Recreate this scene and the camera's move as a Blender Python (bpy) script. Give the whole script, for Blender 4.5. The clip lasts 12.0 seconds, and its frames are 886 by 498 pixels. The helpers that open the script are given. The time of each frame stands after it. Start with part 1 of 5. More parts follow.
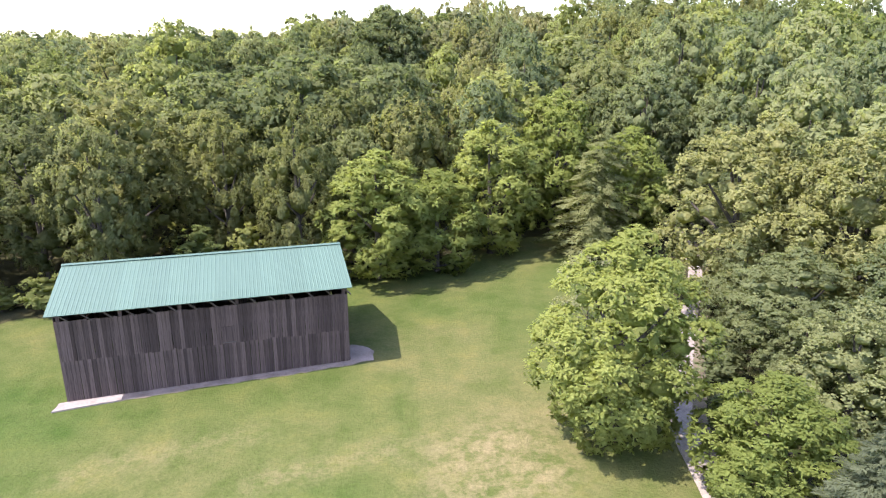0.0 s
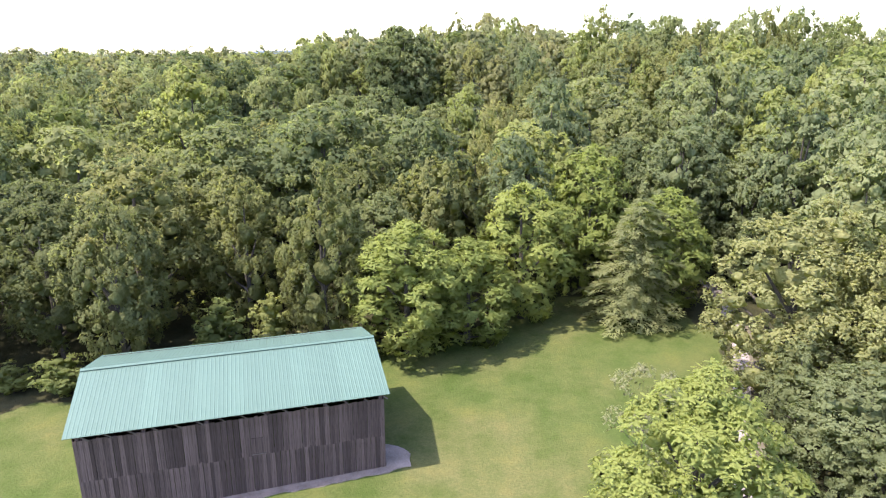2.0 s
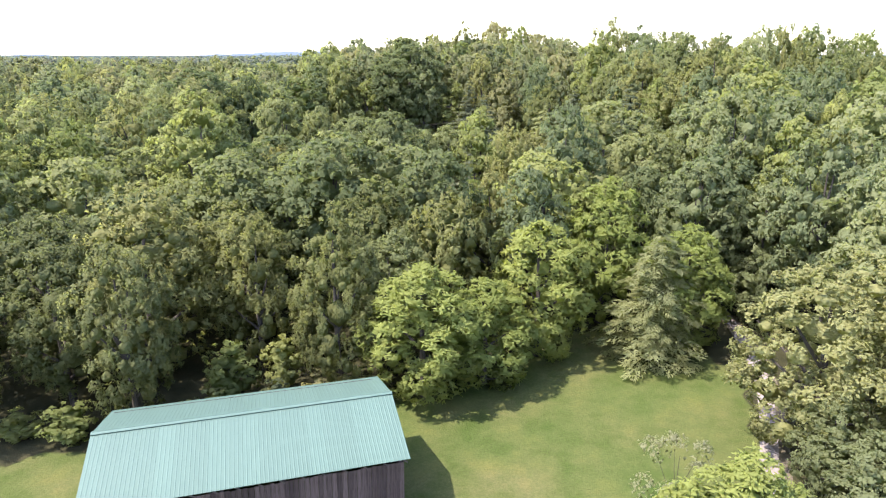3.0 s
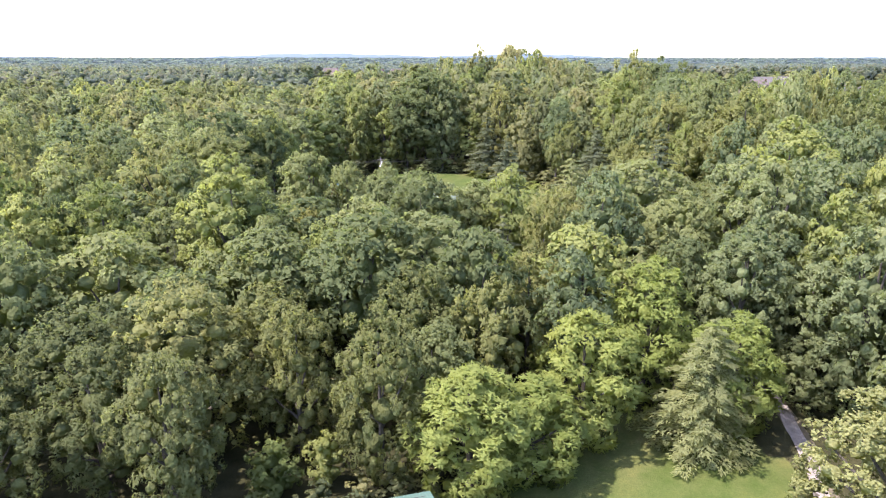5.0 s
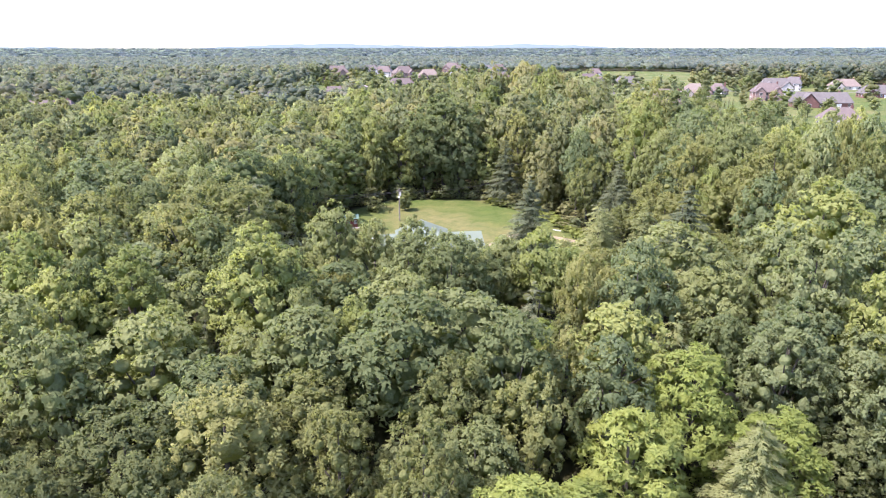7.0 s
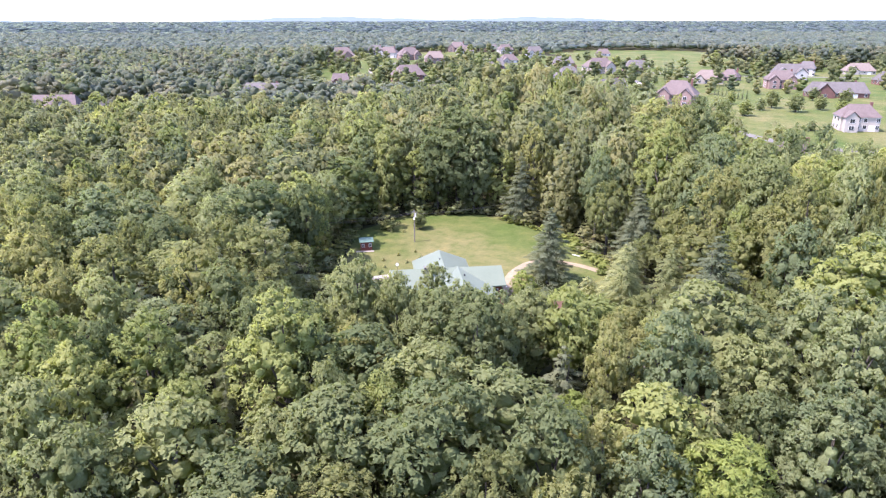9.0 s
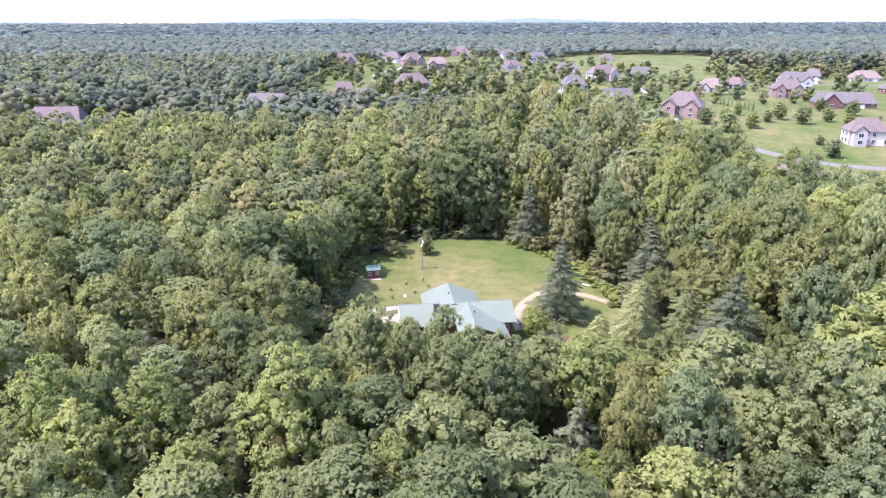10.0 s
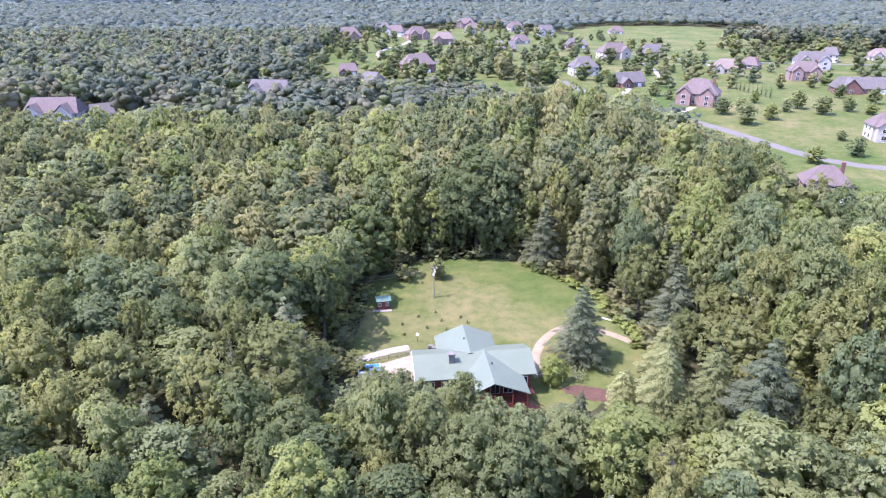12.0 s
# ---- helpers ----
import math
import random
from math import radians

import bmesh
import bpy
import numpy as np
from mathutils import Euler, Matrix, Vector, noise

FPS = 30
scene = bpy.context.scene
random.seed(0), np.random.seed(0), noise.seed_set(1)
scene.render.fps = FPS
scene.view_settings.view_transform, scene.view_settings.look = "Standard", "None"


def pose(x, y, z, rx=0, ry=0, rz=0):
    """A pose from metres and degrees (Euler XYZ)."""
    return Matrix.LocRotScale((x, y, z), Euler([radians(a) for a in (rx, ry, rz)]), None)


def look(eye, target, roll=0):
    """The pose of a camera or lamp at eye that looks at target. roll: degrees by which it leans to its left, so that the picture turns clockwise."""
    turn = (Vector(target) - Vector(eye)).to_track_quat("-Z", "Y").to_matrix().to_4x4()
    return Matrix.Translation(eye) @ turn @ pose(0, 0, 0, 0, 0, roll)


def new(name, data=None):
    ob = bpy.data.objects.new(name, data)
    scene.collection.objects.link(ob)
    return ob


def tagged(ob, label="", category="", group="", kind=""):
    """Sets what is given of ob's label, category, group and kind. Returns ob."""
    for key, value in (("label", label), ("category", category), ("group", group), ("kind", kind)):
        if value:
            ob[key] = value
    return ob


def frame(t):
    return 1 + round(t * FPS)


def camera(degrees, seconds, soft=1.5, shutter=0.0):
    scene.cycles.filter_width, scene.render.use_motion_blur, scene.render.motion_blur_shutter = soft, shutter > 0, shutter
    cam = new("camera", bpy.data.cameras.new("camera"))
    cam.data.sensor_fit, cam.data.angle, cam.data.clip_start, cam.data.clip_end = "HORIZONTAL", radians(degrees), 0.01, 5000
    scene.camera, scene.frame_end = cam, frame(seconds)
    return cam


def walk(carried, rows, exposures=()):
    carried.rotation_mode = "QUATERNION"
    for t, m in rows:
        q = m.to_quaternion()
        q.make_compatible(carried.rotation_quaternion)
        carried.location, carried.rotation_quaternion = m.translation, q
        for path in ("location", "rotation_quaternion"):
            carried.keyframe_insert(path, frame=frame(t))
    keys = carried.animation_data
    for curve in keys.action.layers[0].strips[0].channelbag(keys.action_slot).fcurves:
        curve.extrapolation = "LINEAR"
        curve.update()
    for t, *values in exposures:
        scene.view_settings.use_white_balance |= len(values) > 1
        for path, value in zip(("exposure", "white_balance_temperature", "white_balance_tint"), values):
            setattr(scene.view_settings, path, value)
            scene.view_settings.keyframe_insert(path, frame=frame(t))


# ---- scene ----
cam = camera(68.4, 12.0, 1.2)
METRES, EYE, TILT, LEAN, TURN = 60.0, 19.4, -16.6, 0.0, 0.0
ROWS = [
    (0.0, 0.0, 0.0, 0.0, 0.0, 0.0, 0.0),
    (0.5, -0.0111, 0.0107, 0.0232, 0.06, 0.06, -0.05),
    (1.0, -0.0222, 0.0223, 0.0479, 0.14, 0.1, -0.07),
    (1.5, -0.0313, 0.0342, 0.0731, 0.24, 0.15, -0.1),
    (2.0, -0.0394, 0.0445, 0.0988, 0.34, 0.17, -0.14),
    (2.5, -0.048, 0.0556, 0.1268, 0.44, 0.19, -0.17),
    (3.0, -0.0581, 0.0655, 0.1542, 0.59, 0.21, -0.19),
    (5.0, -0.1173, 0.0865, 0.2797, 0.9, 0.29, -0.34),
    (5.5, -0.1331, 0.0879, 0.3138, 1.0, 0.32, -0.36),
    (6.0, -0.1485, 0.0908, 0.35, 1.07, 0.31, -0.35),
    (6.5, -0.1616, 0.0936, 0.3896, 1.17, 0.19, -0.37),
    (7.0, -0.1738, 0.097, 0.4314, 1.22, -0.61, -0.38),
    (9.0, -0.2205, 0.1454, 0.6017, 1.53, -2.85, -0.39),
    (9.5, -0.2323, 0.161, 0.6465, 1.61, -2.82, -0.42),
    (10.0, -0.2427, 0.1791, 0.6953, 1.7, -2.81, -0.44),
    (10.5, -0.2528, 0.2049, 0.7443, 1.8, -2.79, -0.43),
    (11.0, -0.2628, 0.2354, 0.7947, 1.88, -2.86, -0.45),
    (11.5, -0.2716, 0.2648, 0.8446, 1.97, -3.51, -0.45),
    (12.0, -0.2793, 0.2916, 0.8971, 2.02, -5.71, -0.45),
]
EXPOSURE = 2.22
walk(cam, [(t, pose(0, 0, EYE, TILT, LEAN, TURN) @ pose(METRES * x, METRES * y, METRES * z, 90 + pitch, roll, yaw)) for t, x, y, z, yaw, pitch, roll in ROWS],
     [(0.0, EXPOSURE - 0.02, 6600, 23), (4.0, EXPOSURE + 0.10, 6450, 24), (9.0, EXPOSURE + 0.22, 6200, 32), (12.0, EXPOSURE + 0.17, 5700, 36)])

# ---- light ----
SUN_TO = Vector((-0.9587 * math.cos(radians(60)), -0.2845 * math.cos(radians(60)), math.sin(radians(60))))
world = bpy.data.worlds.new("world")
scene.world = world
world.use_nodes = True
wt = world.node_tree
sky = wt.nodes.new("ShaderNodeTexSky")
sky.sky_type = "NISHITA"
sky.sun_disc = False
sky.sun_elevation = radians(60)
sky.sun_rotation = math.atan2(SUN_TO.x, SUN_TO.y)
sky.altitude = 100
sky.air_density, sky.dust_density, sky.ozone_density = 1.0, 1.3, 1.0
wt.nodes["Background"].inputs["Strength"].default_value = 0.15
wt.links.new(sky.outputs[0], wt.nodes["Background"].inputs["Color"])
sun = new("sun", bpy.data.lights.new("sun", "SUN"))
sun.data.energy, sun.data.angle, sun.data.color = 2.5, radians(0.6), (1.0, 0.94, 0.83)
sun.matrix_world = look((0, 0, 300), Vector((0, 0, 300)) - SUN_TO)


# ---- materials ----
def material(name, rough=0.7, metal=0.0, spec=0.3):
    m = bpy.data.materials.new(name)
    m.use_nodes = True
    nt = m.node_tree
    b = nt.nodes["Principled BSDF"]
    b.inputs["Roughness"].default_value = rough
    b.inputs["Metallic"].default_value = metal
    b.inputs["Specular IOR Level"].default_value = spec
    return m, nt, b


def noise_node(nt, scale, detail=4.0, stretch=None, rough=0.6, coords="Object"):
    tc = nt.nodes.new("ShaderNodeTexCoord")
    n = nt.nodes.new("ShaderNodeTexNoise")
    n.inputs["Scale"].default_value = scale
    n.inputs["Detail"].default_value = detail
    n.inputs["Roughness"].default_value = rough
    if stretch:
        mp = nt.nodes.new("ShaderNodeMapping")
        mp.inputs["Scale"].default_value = stretch
        nt.links.new(tc.outputs[coords], mp.inputs[0])
        nt.links.new(mp.outputs[0], n.inputs["Vector"])
    else:
        nt.links.new(tc.outputs[coords], n.inputs["Vector"])
    return n.outputs["Fac"]


def ramp(nt, fac, stops):
    r = nt.nodes.new("ShaderNodeValToRGB")
    els = r.color_ramp.elements
    while len(els) < len(stops):
        els.new(0.5)
    for e, (p, c) in zip(els, stops):
        e.position, e.color = p, (*c, 1)
    nt.links.new(fac, r.inputs[0])
    return r.outputs[0]


def mix(nt, fac, a, b, blend="MIX"):
    m = nt.nodes.new("ShaderNodeMix")
    m.data_type, m.blend_type = "RGBA", blend
    for sock, v in ((m.inputs["Factor"], fac), (m.inputs["A"], a), (m.inputs["B"], b)):
        if hasattr(v, "is_linked"):
            nt.links.new(v, sock)
        elif isinstance(v, (int, float)):
            sock.default_value = v
        else:
            sock.default_value = (*v, 1)
    return m.outputs["Result"]


def calc(nt, op, a, b):
    m = nt.nodes.new("ShaderNodeMath")
    m.operation = op
    for sock, v in zip(m.inputs, (a, b)):
        if hasattr(v, "is_linked"):
            nt.links.new(v, sock)
        else:
            sock.default_value = v
    return m.outputs[0]


def bump(nt, bsdf, height, strength, dist):
    b = nt.nodes.new("ShaderNodeBump")
    b.inputs["Strength"].default_value, b.inputs["Distance"].default_value = strength, dist
    nt.links.new(height, b.inputs["Height"])
    nt.links.new(b.outputs[0], bsdf.inputs["Normal"])


def simple(name, c1, c2, scale, rough=0.7, metal=0.0, bumpy=0.3, dist=0.02, stretch=None, spec=0.3, random_tint=0.0):
    """Two noise scales between two colours, with fine relief."""
    m, nt, b = material(name, rough, metal, spec)
    big = noise_node(nt, scale, 4, stretch)
    fine = noise_node(nt, scale * 9, 3, stretch)
    f = calc(nt, "ADD", calc(nt, "MULTIPLY", big, 0.6), calc(nt, "MULTIPLY", fine, 0.4))
    col = ramp(nt, f, [(0.32, c1), (0.68, c2)])
    if random_tint:
        info = nt.nodes.new("ShaderNodeObjectInfo")
        k = calc(nt, "MULTIPLY_ADD", info.outputs["Random"], random_tint)
        k.node.inputs[2].default_value = 1.0 - random_tint / 2
        comb = nt.nodes.new("ShaderNodeCombineColor")
        for i in range(3):
            nt.links.new(k, comb.inputs[i])
        col = mix(nt, 1.0, col, comb.outputs[0], "MULTIPLY")
    nt.links.new(col, b.inputs["Base Color"])
    bump(nt, b, fine, bumpy, dist)
    return m


def leaf_material(name, dark, light, per_tree=True, gloss=0.62, through_light=0.55):
    """Leaves: each leaf and each tree a little different; some light passes through. Returns the leaves and the dense inner foliage."""
    pair = []
    for inner in (False, True):
        m, nt, b = material(name + ("_inner" if inner else ""), gloss, 0, 0.05)
        if per_tree:
            tree_value = nt.nodes.new("ShaderNodeObjectInfo").outputs["Random"]
        else:
            at = nt.nodes.new("ShaderNodeAttribute")
            at.attribute_name = "tint"
            tree_value = at.outputs["Fac"]
        if inner:
            tc = nt.nodes.new("ShaderNodeTexCoord")
            vo = nt.nodes.new("ShaderNodeTexVoronoi")
            vo.inputs["Scale"].default_value = 4.2 if per_tree else 2.0
            nt.links.new(tc.outputs["Object"], vo.inputs["Vector"])
            sep = nt.nodes.new("ShaderNodeSeparateColor")
            nt.links.new(vo.outputs["Color"], sep.inputs[0])
            leaf_value = sep.outputs[0]
            bump(nt, b, calc(nt, "ADD", vo.outputs["Distance"], sep.outputs[1]), 0.6, 0.25 if per_tree else 0.5)
        else:
            leaf_value = nt.nodes.new("ShaderNodeNewGeometry").outputs["Random Per Island"]
        share = 0.2 if inner else 0.14
        f = calc(nt, "ADD", calc(nt, "MULTIPLY", leaf_value, share), calc(nt, "MULTIPLY", tree_value, 1 - share))
        col = ramp(nt, f, [(0.08, dark), (0.9, light)])
        # leaflets within a spray of leaves
        grain = noise_node(nt, 9.0 if per_tree else 3.5, 2, None, 0.7)
        col = mix(nt, 1.0, col, ramp(nt, grain, [(0.36, (1.42, 1.43, 1.46)), (0.64, (1.66, 1.65, 1.68))]), "MULTIPLY")
        if not inner:
            bump(nt, b, grain, 0.45, 0.2 if per_tree else 0.5)
        nt.links.new(col, b.inputs["Base Color"])
        tr = nt.nodes.new("ShaderNodeBsdfTranslucent")
        nt.links.new(mix(nt, 1.0, col, (1.2, 1.25, 0.85), "MULTIPLY"), tr.inputs["Color"])
        mx = nt.nodes.new("ShaderNodeMixShader")
        mx.inputs[0].default_value = through_light
        nt.links.new(b.outputs[0], mx.inputs[1])
        nt.links.new(tr.outputs[0], mx.inputs[2])
        nt.links.new(mx.outputs[0], nt.nodes["Material Output"].inputs["Surface"])
        pair.append(m)
    return pair


LEAF = {
    "sapling": leaf_material("sapling_leaves", (0.145, 0.155, 0.085), (0.174, 0.179, 0.104)),
    "walnut": leaf_material("walnut_leaves", (0.126, 0.156, 0.044), (0.182, 0.206, 0.062)),
    "oak": leaf_material("oak_leaves", (0.064, 0.084, 0.039), (0.136, 0.152, 0.065)),
    "olive": leaf_material("olive_leaves", (0.090, 0.106, 0.043), (0.158, 0.161, 0.064)),
    "elm": leaf_material("elm_leaves", (0.080, 0.094, 0.041), (0.122, 0.134, 0.058)),
    "maple": leaf_material("maple_leaves", (0.088, 0.112, 0.057), (0.156, 0.174, 0.082)),
    "poplar": leaf_material("poplar_leaves", (0.114, 0.138, 0.048), (0.178, 0.192, 0.070)),
    "pine": leaf_material("pine_needles", (0.089, 0.106, 0.063), (0.146, 0.158, 0.094)),
    "cedar": leaf_material("cedar_needles", (0.145, 0.160, 0.073), (0.223, 0.230, 0.105)),
    "willow": leaf_material("willow_leaves", (0.165, 0.176, 0.075), (0.205, 0.208, 0.092)),
}
# far foliage: air haze is mixed into the leaf colours, greyer and bluer
FAR_HAZED = {
    "oak": leaf_material("hazed_far_oak_leaves", (0.056, 0.072, 0.053), (0.108, 0.121, 0.084), False),
    "olive": leaf_material("hazed_far_olive_leaves", (0.078, 0.087, 0.060), (0.138, 0.136, 0.092), False),
    "maple": leaf_material("hazed_far_maple_leaves", (0.067, 0.086, 0.070), (0.123, 0.139, 0.104), False),
    "poplar": leaf_material("hazed_far_poplar_leaves", (0.085, 0.104, 0.057), (0.141, 0.155, 0.082), False),
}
MIDDLE = {
    "oak": leaf_material("middle_oak_leaves", (0.061, 0.076, 0.040), (0.130, 0.140, 0.068), False),
    "olive": leaf_material("middle_olive_leaves", (0.090, 0.100, 0.046), (0.160, 0.157, 0.074), False),
    "maple": leaf_material("middle_maple_leaves", (0.078, 0.099, 0.054), (0.150, 0.167, 0.086), False),
    "poplar": leaf_material("middle_poplar_leaves", (0.092, 0.114, 0.044), (0.160, 0.172, 0.068), False),
}
# still further off: the leaves are painted paler and bluer to give haze
DISTANT_HAZED = {
    "oak": leaf_material("hazed_distant_oak_leaves", (0.073, 0.092, 0.080), (0.105, 0.127, 0.106), False),
    "olive": leaf_material("hazed_distant_olive_leaves", (0.087, 0.102, 0.084), (0.125, 0.137, 0.108), False),
    "maple": leaf_material("hazed_distant_maple_leaves", (0.076, 0.099, 0.091), (0.113, 0.137, 0.118), False),
    "poplar": leaf_material("hazed_distant_poplar_leaves", (0.087, 0.110, 0.081), (0.125, 0.143, 0.102), False),
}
BARK = simple("bark", (0.035, 0.03, 0.024), (0.10, 0.088, 0.072), 1.5, 0.9, 0, 0.8, 0.05, (3, 3, 0.4))
WOOD_OLD = simple("weathered_boards", (0.030, 0.020, 0.018), (0.150, 0.112, 0.102), 2.4, 0.9, 0, 0.6, 0.012, (7, 7, 0.16), 0.15, 0.8)
WOOD_PALE = simple("pale_braces", (0.08, 0.066, 0.06), (0.15, 0.126, 0.115), 2.0, 0.85, 0, 0.4, 0.01)
METAL_GREEN = simple("green_roof_metal", (0.066, 0.118, 0.092), (0.080, 0.136, 0.108), 0.5, 0.5, 0.0, 0.05, 0.01, None, 0.3, 0.10)
CONCRETE = simple("concrete", (0.16, 0.14, 0.13), (0.30, 0.262, 0.245), 0.8, 0.9, 0, 0.5, 0.02)
DIRT = simple("sandy_dirt", (0.15, 0.12, 0.078), (0.245, 0.20, 0.135), 0.7, 0.95, 0, 0.6, 0.05)
EARTH = simple("brown_earth", (0.075, 0.066, 0.04), (0.14, 0.12, 0.085), 0.9, 0.95, 0, 0.6, 0.05)
RED_EARTH = simple("red_mulch", (0.045, 0.024, 0.016), (0.095, 0.052, 0.036), 1.0, 0.95, 0, 0.6, 0.05)
GRAVEL = simple("gravel", (0.16, 0.14, 0.124), (0.31, 0.275, 0.25), 1.3, 0.95, 0, 0.9, 0.06)
ASPHALT = simple("asphalt", (0.088, 0.081, 0.072), (0.125, 0.116, 0.104), 0.3, 0.9, 0, 0.3, 0.02)
ROOF_CABIN = simple("pale_green_roof_metal", (0.098, 0.122, 0.088), (0.120, 0.144, 0.106), 0.4, 0.4, 0.0, 0.05, 0.01, None, 0.2, 0.08)
LOG_RED = simple("red_log_stain", (0.11, 0.032, 0.022), (0.20, 0.06, 0.038), 1.5, 0.6, 0, 0.4, 0.02, (0.5, 0.5, 4))
WHITE = simple("white_paint", (0.50, 0.50, 0.48), (0.62, 0.61, 0.59), 1.0, 0.6, 0, 0.15)
STONE = simple("chimney_stone", (0.08, 0.075, 0.07), (0.18, 0.17, 0.16), 3.0, 0.9, 0, 0.8, 0.05)
BLUE = simple("blue_pool_cover", (0.04, 0.13, 0.42), (0.07, 0.20, 0.55), 0.8, 0.4, 0, 0.3, 0.03)
POLE_WOOD = simple("pole_wood", (0.14, 0.12, 0.10), (0.27, 0.24, 0.21), 2.0, 0.9, 0, 0.5, 0.02, (4, 4, 0.4))
DARK = simple("dark_metal", (0.03, 0.03, 0.03), (0.06, 0.06, 0.06), 2.0, 0.5)
BRICKS = [simple("red_brick", (0.10, 0.05, 0.042), (0.16, 0.085, 0.07), 0.6, 0.9, 0, 0.4, 0.02),
          simple("pink_brick", (0.17, 0.115, 0.10), (0.24, 0.17, 0.15), 0.6, 0.9, 0, 0.4, 0.02),
          simple("cream_siding", (0.27, 0.245, 0.215), (0.36, 0.33, 0.295), 0.6, 0.8, 0, 0.3, 0.02),
          simple("white_siding", (0.29, 0.28, 0.265), (0.37, 0.36, 0.345), 0.6, 0.8, 0, 0.3, 0.02)]
ROOFS = [simple("grey_shingles", (0.072, 0.066, 0.064), (0.111, 0.102, 0.098), 0.7, 0.9, 0, 0.5, 0.03),
         simple("brown_shingles", (0.082, 0.064, 0.060), (0.125, 0.100, 0.094), 0.7, 0.9, 0, 0.5, 0.03),
         simple("tan_shingles", (0.117, 0.092, 0.078), (0.164, 0.136, 0.120), 0.7, 0.9, 0, 0.5, 0.03)]
GLASS_DARK, _nt, _b = material("window_glass", 0.08, 0.0, 0.6)
_b.inputs["Base Color"].default_value = (0.03, 0.035, 0.04, 1)


def ground_material():
    m, nt, b = material("ground", 0.95, 0, 0.1)
    at = nt.nodes.new("ShaderNodeAttribute")
    at.attribute_name = "lawn"
    edge = calc(nt, "ADD", at.outputs["Fac"], calc(nt, "MULTIPLY", calc(nt, "SUBTRACT", noise_node(nt, 0.5, 5), 0.5), 0.7))
    lawn_mask = ramp(nt, edge, [(0.42, (0, 0, 0)), (0.58, (1, 1, 1))])
    big = noise_node(nt, 0.045, 5)
    mid = noise_node(nt, 0.35, 6, None, 0.7)
    fine = noise_node(nt, 6.0, 4, None, 0.7)
    grass = ramp(nt, big, [(0.34, (0.052, 0.080, 0.020)), (0.5, (0.078, 0.092, 0.030)), (0.66, (0.118, 0.112, 0.050))])
    patch = ramp(nt, mid, [(0.34, (0.66, 0.80, 0.6)), (0.52, (1, 1, 1)), (0.72, (1.32, 1.17, 1.12))])
    grass = mix(nt, 1.0, grass, patch, "MULTIPLY")
    worn = nt.nodes.new("ShaderNodeAttribute")
    worn.attribute_name = "worn"
    dry = calc(nt, "MULTIPLY", worn.outputs["Fac"], ramp(nt, noise_node(nt, 1.1, 6, None, 0.75), [(0.4, (0, 0, 0)), (0.62, (1, 1, 1))]))
    grass = mix(nt, dry, grass, (0.21, 0.168, 0.10))
    blades = ramp(nt, fine, [(0.3, (0.72, 0.74, 0.68)), (0.7, (1.2, 1.18, 1.15))])
    grass = mix(nt, 0.8, grass, blades, "MULTIPLY")
    floor = ramp(nt, mid, [(0.35, (0.022, 0.024, 0.011)), (0.65, (0.05, 0.048, 0.023))])
    nt.links.new(mix(nt, lawn_mask, floor, grass), b.inputs["Base Color"])
    bump(nt, b, calc(nt, "ADD", fine, mid), 0.6, 0.12)
    return m


GROUND = ground_material()


# ---- mesh helpers ----
def mesh_of(name, verts, quads=None, tris=None, mats=(), tint=None, tri_mats=None, normals=None):
    """A mesh from numpy arrays of corners and faces."""
    me = bpy.data.meshes.new(name)
    verts = np.asarray(verts, dtype=np.float32)
    quads = np.zeros((0, 4), np.int32) if quads is None else np.asarray(quads, np.int32)
    tris = np.zeros((0, 3), np.int32) if tris is None else np.asarray(tris, np.int32)
    me.vertices.add(len(verts))
    me.vertices.foreach_set("co", verts.ravel())
    nq, n3 = len(quads), len(tris)
    me.loops.add(nq * 4 + n3 * 3)
    me.loops.foreach_set("vertex_index", np.concatenate([quads.ravel(), tris.ravel()]).astype(np.int32))
    me.polygons.add(nq + n3)
    me.polygons.foreach_set("loop_start", np.concatenate([np.arange(nq) * 4, nq * 4 + np.arange(n3) * 3]).astype(np.int32))
    for mt in mats:
        me.materials.append(mt)
    if tri_mats is not None:
        me.polygons.foreach_set("material_index", np.concatenate([np.zeros(nq), np.asarray(tri_mats)]).astype(np.int32))
    me.polygons.foreach_set("use_smooth", np.full(nq + n3, normals is not None))
    if normals is not None:
        a = me.attributes.new("custom_normal", "FLOAT_VECTOR", "POINT")
        a.data.foreach_set("vector", np.asarray(normals, np.float32).ravel())
    if tint is not None:
        a = me.attributes.new("tint", "FLOAT", "POINT")
        a.data.foreach_set("value", np.asarray(tint, np.float32))
    me.update(calc_edges=True)
    return me


def part(name, bm, mat, parent, label=""):
    me = bpy.data.meshes.new(name)
    bm.to_mesh(me)
    bm.free()
    me.materials.append(mat)
    ob = new(name, me)
    ob.parent = parent
    if label:
        tagged(ob, label)
    return ob


def piece(name, me, parent, m=None):
    ob = new(name, me)
    ob.parent = parent
    if m is not None:
        ob.matrix_basis = m
    return ob


def thing(name, m, label, category, group="", kind=""):
    ob = new(name)
    ob.matrix_basis = m
    return tagged(ob, label, category, group, kind)


def box(bm, x0, x1, y0, y1, z0, z1, m=None):
    vs = [bm.verts.new(Vector(p) if m is None else m @ Vector(p)) for p in
          ((x0, y0, z0), (x1, y0, z0), (x1, y1, z0), (x0, y1, z0), (x0, y0, z1), (x1, y0, z1), (x1, y1, z1), (x0, y1, z1))]
    for f in ((0, 3, 2, 1), (4, 5, 6, 7), (0, 1, 5, 4), (1, 2, 6, 5), (2, 3, 7, 6), (3, 0, 4, 7)):
        bm.faces.new([vs[i] for i in f])
    return vs


